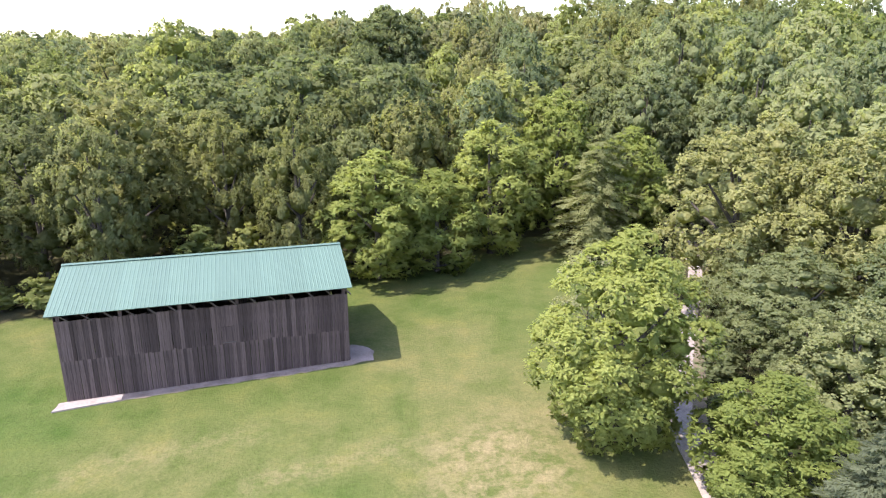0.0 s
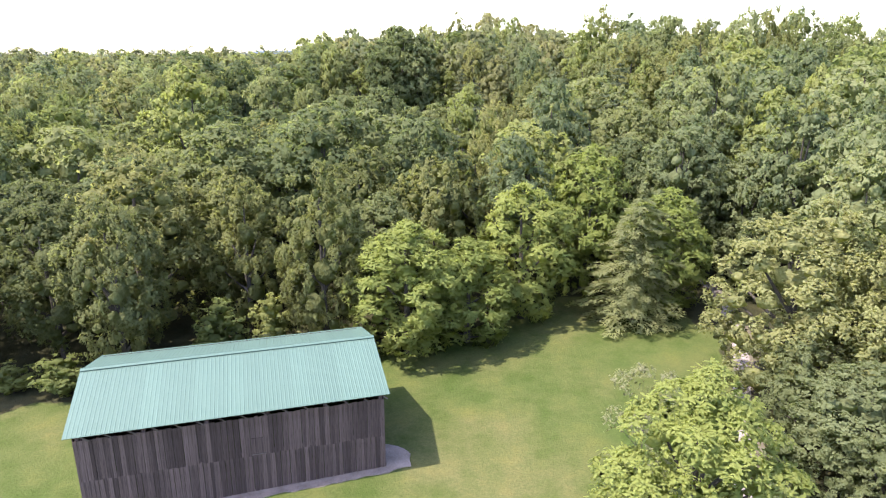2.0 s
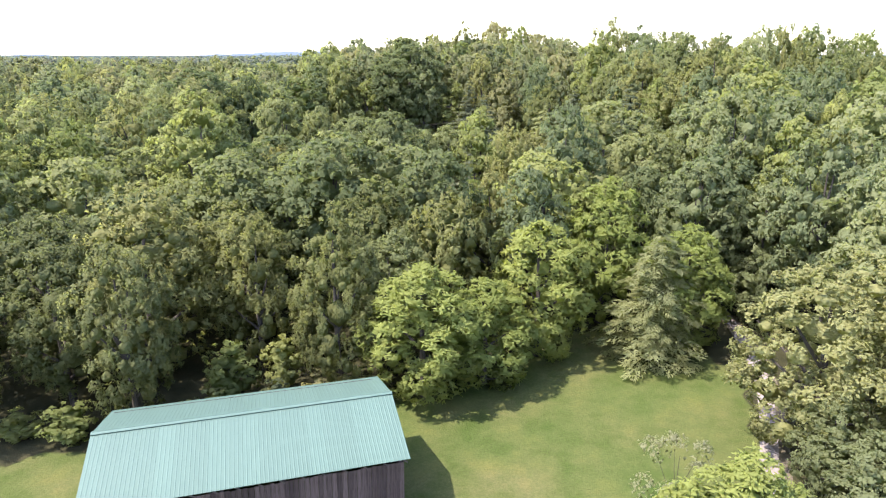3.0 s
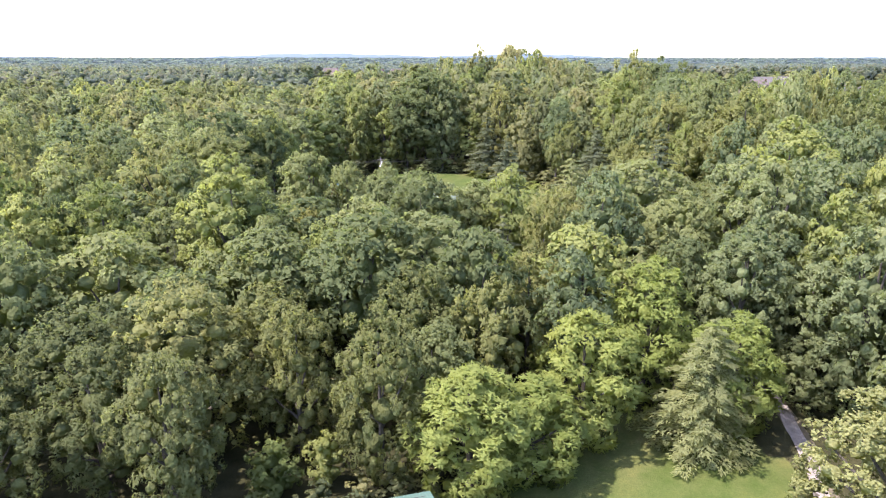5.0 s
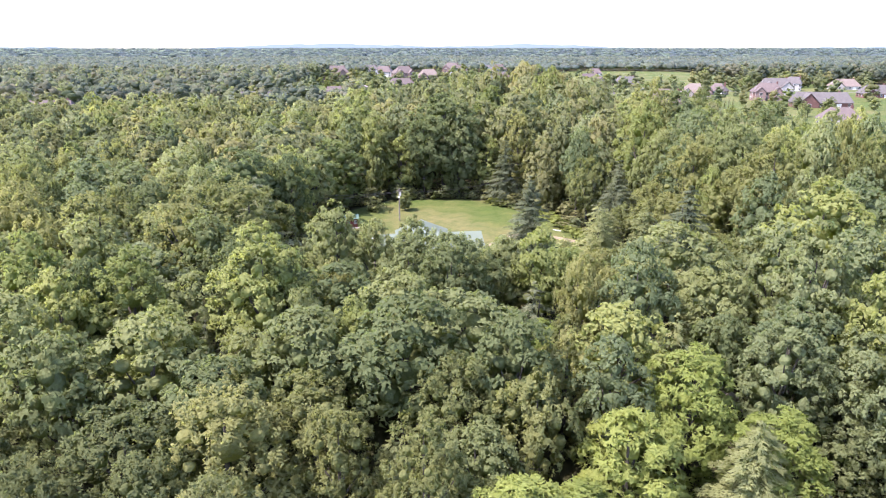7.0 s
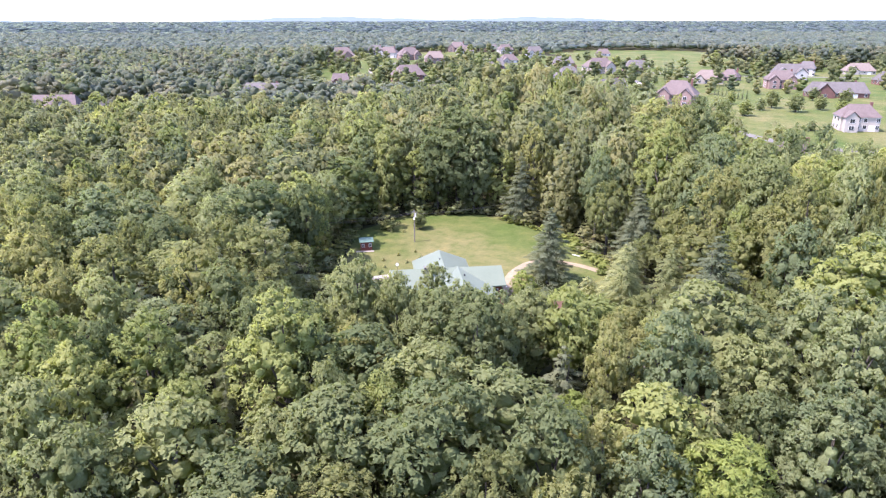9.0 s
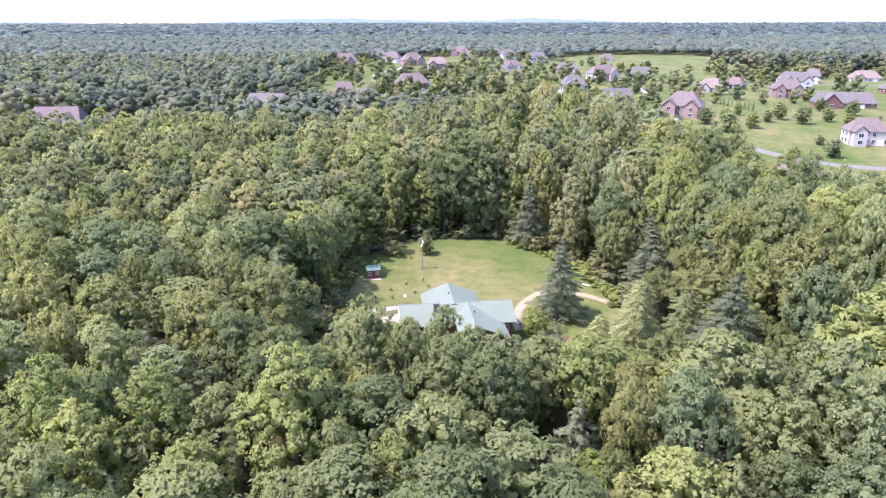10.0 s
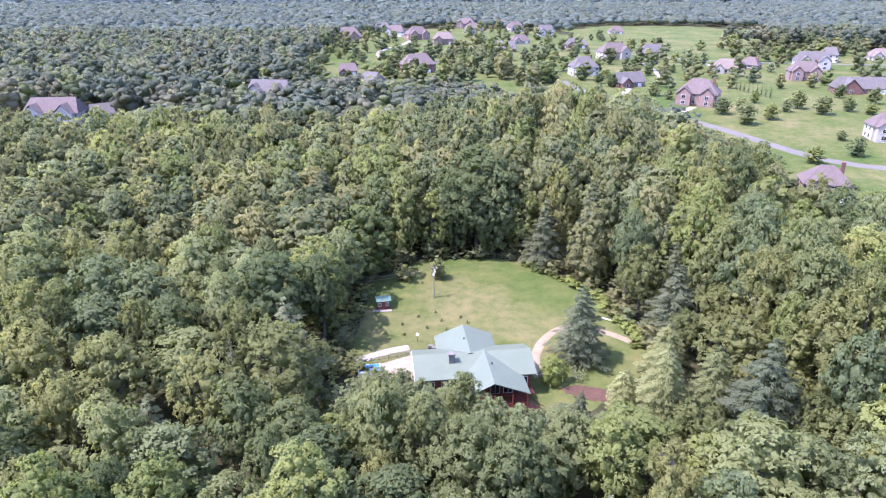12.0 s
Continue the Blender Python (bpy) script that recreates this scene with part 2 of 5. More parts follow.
def boxes(*rows):
    bm = bmesh.new()
    for r in rows:
        box(bm, *r)
    return bm


def beam(bm, a, b, w, h=None):
    """A squared bar from a to b."""
    a, b = Vector(a), Vector(b)
    d = b - a
    q = d.to_track_quat("Z", "Y").to_matrix().to_4x4()
    h = h or w
    box(bm, -w / 2, w / 2, -h / 2, h / 2, 0, d.length, Matrix.Translation(a) @ q)


def tube(path, radii, sides=6):
    """Corners and quads of a round tube along a path."""
    V, Q = [], []
    path = [Vector(p) for p in path]
    for i, p in enumerate(path):
        d = (path[min(i + 1, len(path) - 1)] - path[max(i - 1, 0)]).normalized()
        q = d.to_track_quat("Z", "Y")
        for k in range(sides):
            a = 2 * math.pi * k / sides
            V.append(p + q @ Vector((math.cos(a), math.sin(a), 0)) * radii[i])
        if i:
            for k in range(sides):
                j = (i - 1) * sides
                Q.append((j + k, j + (k + 1) % sides, j + sides + (k + 1) % sides, j + sides + k))
    return V, Q


def tubes(items, sides=6):
    V, Q = [], []
    for path, radii in items:
        v, q = tube(path, radii, sides)
        Q += [[i + len(V) for i in f] for f in q]
        V += v
    return np.array([tuple(v) for v in V]), np.array(Q)


# ---- the lie of the land ----
def step(a, b, v):
    t = np.clip((np.asarray(v, float) - a) / (b - a), 0, 1)
    return t * t * (3 - 2 * t)


def ground_z(x, y):
    x, y = np.asarray(x, float), np.asarray(y, float)
    near = np.clip(0.024 * ((x + 14) * 0.96 + (y - 36.5) * 0.28), -1.2, 1.0)
    z = near + 5.4 * step(62, 116, y) + 3.6 * step(190, 360, y) + 16.0 * step(1000, 4600, y)
    return z + 0.5 * np.sin(x * 0.021 + 1.0) * np.sin(y * 0.017) * step(190, 400, y)


def gz(x, y):
    return float(ground_z(x, y))


def inside(poly, x, y):
    x, y = np.asarray(x, float), np.asarray(y, float)
    r = np.zeros(np.broadcast(x, y).shape, bool)
    for (x0, y0), (x1, y1) in zip(poly, poly[1:] + poly[:1]):
        if y0 != y1:
            r ^= ((y0 > y) != (y1 > y)) & (x < (x1 - x0) * (y - y0) / (y1 - y0) + x0)
    return r


LOT = [(-260, -300), (-200, 40), (-60, 45), (-33, 46.5), (-22, 50), (-9, 54), (-3, 56), (3, 62.5), (8, 66), (15, 66.5), (20, 66), (21.5, 57), (18.8, 48), (13.8, 36),
       (11.8, 24), (10.5, 5), (20, -300)]
CLEARING = [(-30, 122), (-38, 128), (-37, 147), (-37.5, 159), (-32, 166), (-27, 171.5), (-13, 172), (-4, 170.5), (5, 161), (11.5, 153), (14.5, 141), (15.5, 131), (14, 126),
            (8, 118), (-1, 112), (-6, 111), (-16, 110), (-25, 114)]
SUBURB = [(31, 345), (52, 318), (66, 290), (78, 262), (83, 240), (81, 222), (88, 205), (102, 205), (112, 228), (140, 225), (220, 190), (420, 210), (420, 590), (260, 660), (150, 690), (90, 830), (-20, 950), (-150, 820), (-135, 560),
          (-115, 425), (-100, 392), (-60, 385), (-20, 380), (8, 345)]
FIELD = [(100, 890), (104, 700), (185, 670), (250, 690), (320, 800), (350, 910), (270, 960), (160, 960)]
YARDS = [(-201, 312, 19), (-188, 318, 14), (-119, 370, 16), (-157, 371, 14), (-240, 300, 15), (-165, 262, 10), (-110, 345, 12)]


def open_land(x, y):
    r = inside(LOT, x, y) | inside(CLEARING, x, y) | inside(SUBURB, x, y) | inside(FIELD, x, y)
    for cx, cy, rad in YARDS:
        r |= (np.asarray(x) - cx) ** 2 + (np.asarray(y) - cy) ** 2 < rad * rad
    return r


def spaced(lo, hi, fine_lo, fine_hi, s, grow=1.12):
    v = list(np.arange(fine_lo, fine_hi + 1e-6, s))
    d = s
    while v[-1] < hi:
        d *= grow
        v.append(v[-1] + d)
    d = s
    while v[0] > lo:
        d *= grow
        v.insert(0, v[0] - d)
    return np.array(v)


# dry, worn patches and old wheel tracks in the lawn: x, y, radius, strength
WORN = [(1.5, 28.0, 2.6, 0.9), (3.4, 29.2, 2.2, 0.8), (3.8, 26.4, 2.4, 0.9), (1.2, 25.8, 2.2, 0.8), (5.2, 27.2, 1.8, 0.7), (6.0, 31.0, 1.8, 0.5)]
WORN += [(-9.0 + 1.4 * k, 26.2 + 0.62 * k, 1.0, 0.5) for k in range(9)] + [(-18.0 + 1.3 * k, 27.4 + 0.5 * k, 1.0, 0.45) for k in range(7)]


def build_ground():
    xs = spaced(-4700, 4700, -60, 60, 1.5)
    ys = np.concatenate([spaced(-3000, 180, 0, 180, 1.5)[:-1], spaced(180, 4800, 180, 480, 5.0)])
    X, Y = np.meshgrid(xs, ys)
    Z = ground_z(X, Y)
    V = np.stack([X, Y, Z], -1).reshape(-1, 3)
    i = np.arange(len(ys) - 1)[:, None] * len(xs) + np.arange(len(xs) - 1)[None, :]
    Q = np.stack([i, i + 1, i + 1 + len(xs), i + len(xs)], -1).reshape(-1, 4)
    me = mesh_of("ground", V, Q, None, [GROUND])
    a = me.attributes.new("lawn", "FLOAT", "POINT")
    a.data.foreach_set("value", open_land(V[:, 0], V[:, 1]).astype(np.float32))
    w = np.zeros(len(V))
    for cx, cy, rad, k in WORN:
        w = np.maximum(w, k * np.exp(-((V[:, 0] - cx) ** 2 + (V[:, 1] - cy) ** 2) / rad ** 2))
    a = me.attributes.new("worn", "FLOAT", "POINT")
    a.data.foreach_set("value", w.astype(np.float32))
    me.polygons.foreach_set("use_smooth", np.ones(len(me.polygons), bool))
    tagged(new("ground", me), "mown green lawn and dark leafy woodland floor", "ground", "", "structure")


build_ground()


def strip(name, pts, width, mat, label, lift=0.05, cat="road"):
    """A road laid on the ground along a smooth line."""
    P = [Vector((x, y, 0)) for x, y in pts]
    line = []
    for i in range(len(P) - 1):
        p0, p1, p2, p3 = P[max(i - 1, 0)], P[i], P[i + 1], P[min(i + 2, len(P) - 1)]
        n = max(2, int((p2 - p1).length / 1.5))
        for k in range(n):
            t = k / n
            line.append(0.5 * (2 * p1 + (p2 - p0) * t + (2 * p0 - 5 * p1 + 4 * p2 - p3) * t * t + (3 * p1 - p0 - 3 * p2 + p3) * t ** 3))
    line.append(P[-1])
    V, Q = [], []
    for i, p in enumerate(line):
        d = (line[min(i + 1, len(line) - 1)] - line[max(i - 1, 0)]).normalized()
        nrm = Vector((-d.y, d.x, 0))
        w = width * (1 + 0.12 * noise.noise(p * 0.35))
        for k in (-1, -0.5, 0, 0.5, 1):
            q = p + nrm * (k * w / 2)
            V.append((q.x, q.y, gz(q.x, q.y) + lift * (1 if abs(k) < 1 else -0.6) + (0.02 if k == 0 else 0)))
        if i:
            j = (i - 1) * 5
            Q += [(j + k, j + k + 1, j + k + 6, j + k + 5) for k in range(4)]
    return tagged(new(name, mesh_of(name, V, Q, None, [mat])), label, cat, "", "structure")


strip("gravel_drive", [(9, -60), (10.5, 0), (12.0, 20), (12.6, 29.5), (14.4, 35), (17.5, 43), (21, 51), (23.3, 57.5), (24.7, 64), (25.2, 70), (22, 84),
                       (16, 96), (10, 106), (7, 112)], 1.7, GRAVEL, "pale gravel farm drive with worn wheel tracks")
strip("drive_verge", [(10.9, 0), (12.4, 20), (13.0, 29.5), (14.8, 35), (17.9, 43), (21.4, 51), (23.6, 57.5), (24.9, 64), (25.4, 70)], 2.1, EARTH,
      "brown bare earth beside the gravel drive", 0.02, "verge")
strip("gravel_turnaround", [(13.5, 134), (10.5, 137), (5.5, 139.5), (1, 139), (-2.5, 135), (-4.6, 129), (-4.5, 123)], 2.0, DIRT, "sandy gravel drive curving to the cabin")



# ---- trees ----
ICO_V = np.array([(0, 0, 1)] + [(0.894 * math.cos(k * 1.2566), 0.894 * math.sin(k * 1.2566), 0.447) for k in range(5)]
                 + [(0.894 * math.cos((k + 0.5) * 1.2566), 0.894 * math.sin((k + 0.5) * 1.2566), -0.447) for k in range(5)] + [(0, 0, -1)])
ICO_F = np.array([(0, 1 + k, 1 + (k + 1) % 5) for k in range(5)] + [(1 + k, 6 + k, 1 + (k + 1) % 5) for k in range(5)]
                 + [(1 + (k + 1) % 5, 6 + k, 6 + (k + 1) % 5) for k in range(5)] + [(11, 6 + (k + 1) % 5, 6 + k) for k in range(5)])


def unit(a):
    return a / np.maximum(np.linalg.norm(a, axis=-1, keepdims=True), 1e-9)


def leaves(rng, P, N, T, size, wide=0.6, fold=0.18):
    """Folded kite-shaped leaves at P, facing N, pointing along T."""
    n = len(P)
    N = unit(N)
    T = unit(T - N * (T * N).sum(-1, keepdims=True))
    B = np.cross(T, N)
    L = (size * rng.uniform(0.65, 1.3, n))[:, None]
    W = L * wide
    V = np.stack([P - T * L * 0.5, P + B * W * 0.5 + N * W * fold, P + T * L * 0.5, P - B * W * 0.5 + N * W * fold], 1).reshape(-1, 3)
    return V, np.arange(4 * n).reshape(-1, 4)


def blades(rng, P, N, T, size, wide=0.6):
    """Three-cornered leaves, for trees further off."""
    n = len(P)
    N = unit(N)
    T = unit(T - N * (T * N).sum(-1, keepdims=True))
    B = np.cross(T, N)
    L = (size * rng.uniform(0.65, 1.35, n))[:, None]
    W = L * wide
    V = np.stack([P - T * L * 0.45 - B * W * 0.5, P - T * L * 0.45 + B * W * 0.5, P + T * L * 0.55], 1).reshape(-1, 3)
    return V, np.arange(3 * n).reshape(-1, 3)


OCTA_V = np.array([(1, 0, 0), (-1, 0, 0), (0, 1, 0), (0, -1, 0), (0, 0, 1), (0, 0, -1)], float)
OCTA_F = np.array([(0, 2, 4), (2, 1, 4), (1, 3, 4), (3, 0, 4), (2, 0, 5), (1, 2, 5), (3, 1, 5), (0, 3, 5)])


def boughs_of(rng, H, R, low, count, peak=0.42, lump=1.0, inner=3, point=2.0):
    """Places and radii of the boughs' leaf masses, over an egg that is widest at the share peak of its height."""
    out = []
    for i in range(count):
        t = 1 - (i + 0.35) / count
        a = i * 2.39996 + rng.uniform(-0.5, 0.5)
        wide = 0.55 + 0.45 * math.sin(math.pi / 2 * t / peak) if t < peak else max(0.0, 1 - ((t - peak) / (1 - peak)) ** point) ** 0.5
        r = R * rng.uniform(0.25, 0.40) * lump * (1.08 - 0.25 * t)
        rr = max(0.0, R * wide - 0.8 * r) * rng.uniform(0.86, 1.05)
        z = low + 0.6 * r + t * (H - low - 1.5 * r) * rng.uniform(0.93, 1.04)
        out.append((rr * math.cos(a), rr * math.sin(a), z, r))
    for i in range(inner):
        out.append((R * 0.1 * rng.normal(), R * 0.1 * rng.normal(), low + (H - low) * (0.3 + 0.4 * i / max(1, inner - 1)), R * 0.52))
    return np.array(out)


def crown(rng, H, R, low, count, number, size, style="random", peak=0.42, rough=0.55, core=0.8, fine=False, per=22, lump=1.0, inner=3, clump=0.5, point=2.0, hearts=True):
    """A crown of boughs, clumps on the boughs and leaves on the clumps: corners, quads, triangles and the boughs' places."""
    L = boughs_of(rng, H, R, low, count, peak, lump, inner, point)
    zc = low + 0.4 * (H - low)
    clumps = max(4, number // per)
    n = int(clumps * 6)
    w = L[:, 3] ** 2
    pick = rng.choice(len(L), n, p=w / w.sum())
    C, r = L[pick, :3], L[pick, 3:4]
    out = unit(C - np.array([0, 0, zc - 0.2 * H]))
    D = unit(rng.normal(size=(n, 3)) + out * 0.75 + np.array([0, 0, 0.4]))
    P = C + D * r * rng.uniform(0.84, 1.1, (n, 1))
    gap = np.linalg.norm(P[:, None] - L[None, :, :3], axis=2) / L[None, :, 3]
    keep = np.where((gap < 0.8).sum(1) == 0)[0][:clumps]
    CP, CD = P[keep], D[keep]
    rc = (clump * rng.uniform(0.65, 1.35, len(keep)))[:, None]
    P, D, Rc = np.repeat(CP, per, 0), np.repeat(CD, per, 0), np.repeat(rc, per, 0)
    make = leaves if fine else blades
    soft = unit(P - np.array([0, 0, low + 0.3 * (H - low)]))
    if style == "tuft":
        side = unit(np.cross(D, rng.normal(size=D.shape)))
        T = unit(side + rng.uniform(-0.1, 1.0, (len(D), 1)) * D + np.array([0, 0, -0.12]))
        N = unit(0.8 * D + 0.5 * rng.normal(size=D.shape) + np.array([0, 0, 0.5]))
        d = unit(D + 0.8 * T)
        V, Q = make(rng, P + T * Rc * rng.uniform(0.35, 1.0, (len(D), 1)), N, T, size, 0.42)
    else:
        d = unit(0.95 * D + rng.normal(size=D.shape) + np.array([0, 0, 0.25]))
        N = 0.8 * d + 0.35 * D + rough * rng.normal(size=D.shape) + np.array([0, 0, 0.3])
        T = rng.normal(size=D.shape) + (np.array([0, 0, -1.0]) + 0.6 * D if style == "droop" else 0)
        squash = np.array([0.8, 0.8, 1.35]) if style == "droop" else np.array([1, 1, 0.85])
        V, Q = make(rng, P + d * squash * Rc * rng.uniform(0.55, 1.12, (len(D), 1)), N, T, size, 0.5 if style == "droop" else 0.72)
    # leaves turn with the rounding of their bough and crown
    S = np.repeat(unit(0.4 * D + 0.6 * soft + 0.3 * d + 0.12 * rng.normal(size=D.shape) + np.array([0, 0, 0.15])), 4 if fine else 3, 0)
    sunk = L[:, :3] * np.array([0.82, 0.82, 1]) - np.concatenate([np.zeros((len(L), 2)), 0.45 * L[:, 3:4]], 1)
    cv = (sunk[:, None] + ICO_V[None] * (L[:, None, 3:4] * core) * rng.uniform(0.8, 1.1, (len(L), 12, 1)) * np.array([1, 1, 0.9])).reshape(-1, 3)
    ct = (np.arange(len(L))[:, None, None] * 12 + ICO_F[None]).reshape(-1, 3) + len(V)
    V, S = np.concatenate([V, cv]), np.concatenate([S, unit(np.tile(ICO_V, (len(L), 1)) + 0.3 * rng.normal(size=cv.shape))])
    if hearts:
        ov = (CP[:, None] + OCTA_V[None] * rc[:, None] * 0.38 * rng.uniform(0.7, 1.2, (len(CP), 6, 1))).reshape(-1, 3)
        ct = np.concatenate([ct, (np.arange(len(CP))[:, None, None] * 6 + OCTA_F[None]).reshape(-1, 3) + len(V)])
        V, S = np.concatenate([V, ov]), np.concatenate([S, unit(np.tile(OCTA_V, (len(CP), 1)) + np.repeat(CD, 6, 0))])
    if fine:
        return V, Q, ct, L, 0, S
    return V, None, np.concatenate([Q, ct]), L, len(Q), S


def conifer(rng, H, R, low, tiers, size, flat=0.25, dense=1.0, power=0.8):
    """Whorls of flat boughs, each a fan of needle sprays, shorter towards the tip."""
    P, N, T, D = [], [], [], []
    for i in range(tiers):
        f = i / (tiers - 1)
        z = low + (H - low) * f ** 0.95
        reach = R * ((1 - f) ** power) * rng.uniform(0.78, 1.12) + 0.25
        nb = max(4, int((7 - 3 * f) * dense))
        for b in range(nb):
            a = 2 * math.pi * (b + rng.uniform(-0.35, 0.35)) / nb + i * 0.9
            rl = reach * rng.uniform(0.6, 1.15)
            d = np.array([math.cos(a), math.sin(a), 0])
            sd = np.array([-d[1], d[0], 0])
            m = max(6, int(rl / size * 11))
            s = np.sqrt((np.arange(m) + 0.6)[:, None] / m)
            w = rng.uniform(-1, 1, size=(m, 1))
            P.append(d * rl * s + sd * w * rl * 0.34 * (1.1 - 0.75 * s) + np.array([0, 0, 1.0]) * (z + rng.uniform(-0.25, 0.25) + rl * (0.16 * s - flat * s * s)) + rng.normal(size=(m, 3)) * np.array([0.06, 0.06, 0.05]))
            N.append(np.array([0, 0, 1.0]) + d * 0.25 + rng.normal(size=(m, 3)) * 0.28)
            T.append(d + sd * w * 1.1 + rng.normal(size=(m, 3)) * 0.25)
            D.append(np.repeat(d[None], m, 0) * (0.2 + 0.7 * s))
    V, F = blades(rng, np.concatenate(P), np.concatenate(N), np.concatenate(T), size, 0.36)
    k = 9
    cv = [(0.3 * R * math.cos(6.283 * j / k) * rng.uniform(0.6, 1.2), 0.3 * R * math.sin(6.283 * j / k) * rng.uniform(0.6, 1.2), low + rng.uniform(0, 1)) for j in range(k)] + [(0, 0, H * 0.92)]
    ct = [(j, (j + 1) % k, k) for j in range(k)]
    S = np.repeat(unit(np.concatenate(N) * np.array([1.0, 1.0, 0.7]) + np.concatenate(D)), 3, 0)
    S = np.concatenate([S, unit(np.array(cv) * np.array([1, 1, 0.0]) + np.array([0, 0, 0.5]))])
    return np.concatenate([V, np.array(cv)]), None, np.concatenate([F, np.array(ct) + len(V)]), None, len(F), S


def trunk_mesh(rng, H, R, L, sides=6, thick=None):
    thick = thick or 0.02 * H
    lean = rng.normal(size=2) * 0.02 * H
    path = [(0, 0, -0.4), (0, 0, 0.25), (lean[0] * 0.4, lean[1] * 0.4, H * 0.35), (lean[0], lean[1], H * 0.82)]
    items = [(path, [thick * 1.7, thick * 1.15, thick * 0.8, thick * 0.2])]
    if L is not None:
        for c in L[rng.permutation(len(L))[:7]]:
            z0 = min(c[2] * 0.6, H * 0.5)
            s = z0 / H
            items.append(([(lean[0] * s, lean[1] * s, z0), (c[0] * 0.5, c[1] * 0.5, (z0 + c[2]) / 2 - 0.1), (c[0] * 0.95, c[1] * 0.95, c[2])],
                          [thick * 0.5, thick * 0.32, thick * 0.1]))
    V, Q = tubes(items, sides)
    return mesh_of("trunk", V, Q, None, [BARK])


BASE_H, BASE_R = 15.0, 4.6
#        label, low share, boughs, style, widest at, roughness, lump, clump, point
KINDS = {
    "sapling": ("thin grey-green sapling with sparse twigs", 0.05, 18, "random", 0.45, 0.8, 0.7, 0.4, 2.0),
    "walnut": ("yellow-green walnut tree with tufted compound leaves", 0.04, 40, "tuft", 0.40, 0.5, 0.85, 0.5, 2.2),
    "oak": ("dark green oak tree with a dense rounded crown", 0.12, 34, "random", 0.50, 0.5, 0.95, 0.5, 2.4),
    "olive": ("olive-green elm tree with a fine-leaved round crown", 0.05, 40, "droop", 0.45, 0.7, 0.75, 0.42, 2.4),
    "elm": ("olive-green elm with a shaded lower trunk at the wood's edge", 0.17, 40, "droop", 0.50, 0.7, 0.8, 0.46, 2.2),
    "maple": ("blue-green maple tree with a lumpy broad crown", 0.06, 36, "random", 0.45, 0.55, 0.9, 0.48, 2.2),
    "poplar": ("light green tulip poplar with an upright crown", 0.08, 38, "random", 0.42, 0.5, 0.85, 0.46, 2.0),
    "willow": ("pale green willow-like tree with fine drooping twigs", 0.04, 46, "droop", 0.45, 0.8, 0.68, 0.40, 2.2),
    "pine": ("grey-green white pine with tiered feathery boughs", 0.10, 0, "cone", 0, 0, 0, 0, 0),
    "cedar": ("olive-green cedar with flat layered boughs", 0.04, 0, "cone", 0, 0, 0, 0, 0),
}
#          leaves, leaf size, leaves to a clump
LEVELS = {"near": (16000, 0.22, 30), "high": (8600, 0.30, 24), "mid": (3400, 0.43, 18), "mid_edge": (4500, 0.43, 18), "small": (1400, 0.62, 14)}
models = {}


def tree_model(species, level, variant):
    key = (species, level, variant)
    if key not in models:
        rng = np.random.default_rng(abs(hash_text(species + level)) + variant)
        label, low, count, style, peak, rough, lump, clump, point = KINDS[species]
        number, size, per = LEVELS[level]
        low = max(low, 0.30) if level == "mid" and style != "cone" else low
        if style == "cone":
            tiers = {"near": 20, "high": 17, "mid": 13, "small": 10}[level]
            dense = {"near": 2.0, "high": 1.9, "mid": 1.0, "small": 1.0}[level]
            V, Q, F, L, cut, S = conifer(rng, BASE_H, BASE_R, low * BASE_H, tiers, size * 1.3, 0.2 if species == "pine" else 0.36, dense, 0.8 if species == "pine" else 0.5)
        else:
            if style == "tuft":
                number, per, size = int(number * 1.15), per // 2, size * 1.4
            if species == "sapling":
                number, size, per = 2600, 0.3, 8
            if species == "willow":
                number, size = (22000, 0.25) if level == "near" else (1600, 0.55)
            spread = {"near": 1.0, "high": 1.1, "mid": 1.35, "mid_edge": 1.25, "small": 1.7}[level]
            boughs = int(count * (0.6 if level in ("mid", "small") else 1))
            V, Q, F, L, cut, S = crown(rng, BASE_H, BASE_R, low * BASE_H, boughs, number, size, style, peak, rough, {"sapling": 0.1, "willow": 0.62, "walnut": 0.42}.get(species, 0.8 if level == "small" else 0.52),
                                    level == "near", per, lump * (1.18 if level in ("mid", "small") else 1), 0 if species == "sapling" else 3, clump * spread, point, level in ("near", "high"))
        models[key] = (mesh_of("crown", V, Q, F, LEAF[species], None, [0] * cut + [1] * (len(F) - cut), S), trunk_mesh(rng, BASE_H, BASE_R, L, 6, 0.09 if species == "sapling" else None))
    return models[key]


def hash_text(s):
    v = 7
    for c in s:
        v = (v * 31 + ord(c)) % 100003
    return v


TREE_NAMES = {"walnut": "walnut_tree", "oak": "oak_tree", "olive": "elm_tree", "elm": "elm_tree", "maple": "maple_tree", "poplar": "poplar_tree", "willow": "willow_tree",
              "sapling": "sapling", "pine": "pine_tree", "cedar": "cedar_tree"}
placed = []
chooser = random.Random(5)


def tree(species, x, y, top, R, level="high", group="woodland trees", label=""):
    variant = chooser.randrange(3 if level != "near" else 2)
    crown_me, trunk_me = tree_model(species, level, variant)
    g = gz(x, y)
    H = top - g
    m = Matrix.LocRotScale((x, y, g), Euler((0, 0, chooser.uniform(0, 6.28))), (R / BASE_R, R / BASE_R * chooser.uniform(0.92, 1.08), H / BASE_H))
    ob = thing(TREE_NAMES[species], m, label or KINDS[species][0], "tree", group)
    piece("crown", crown_me, ob)
    piece("trunk", trunk_me, ob)
    placed.append((x, y, R))
    return ob


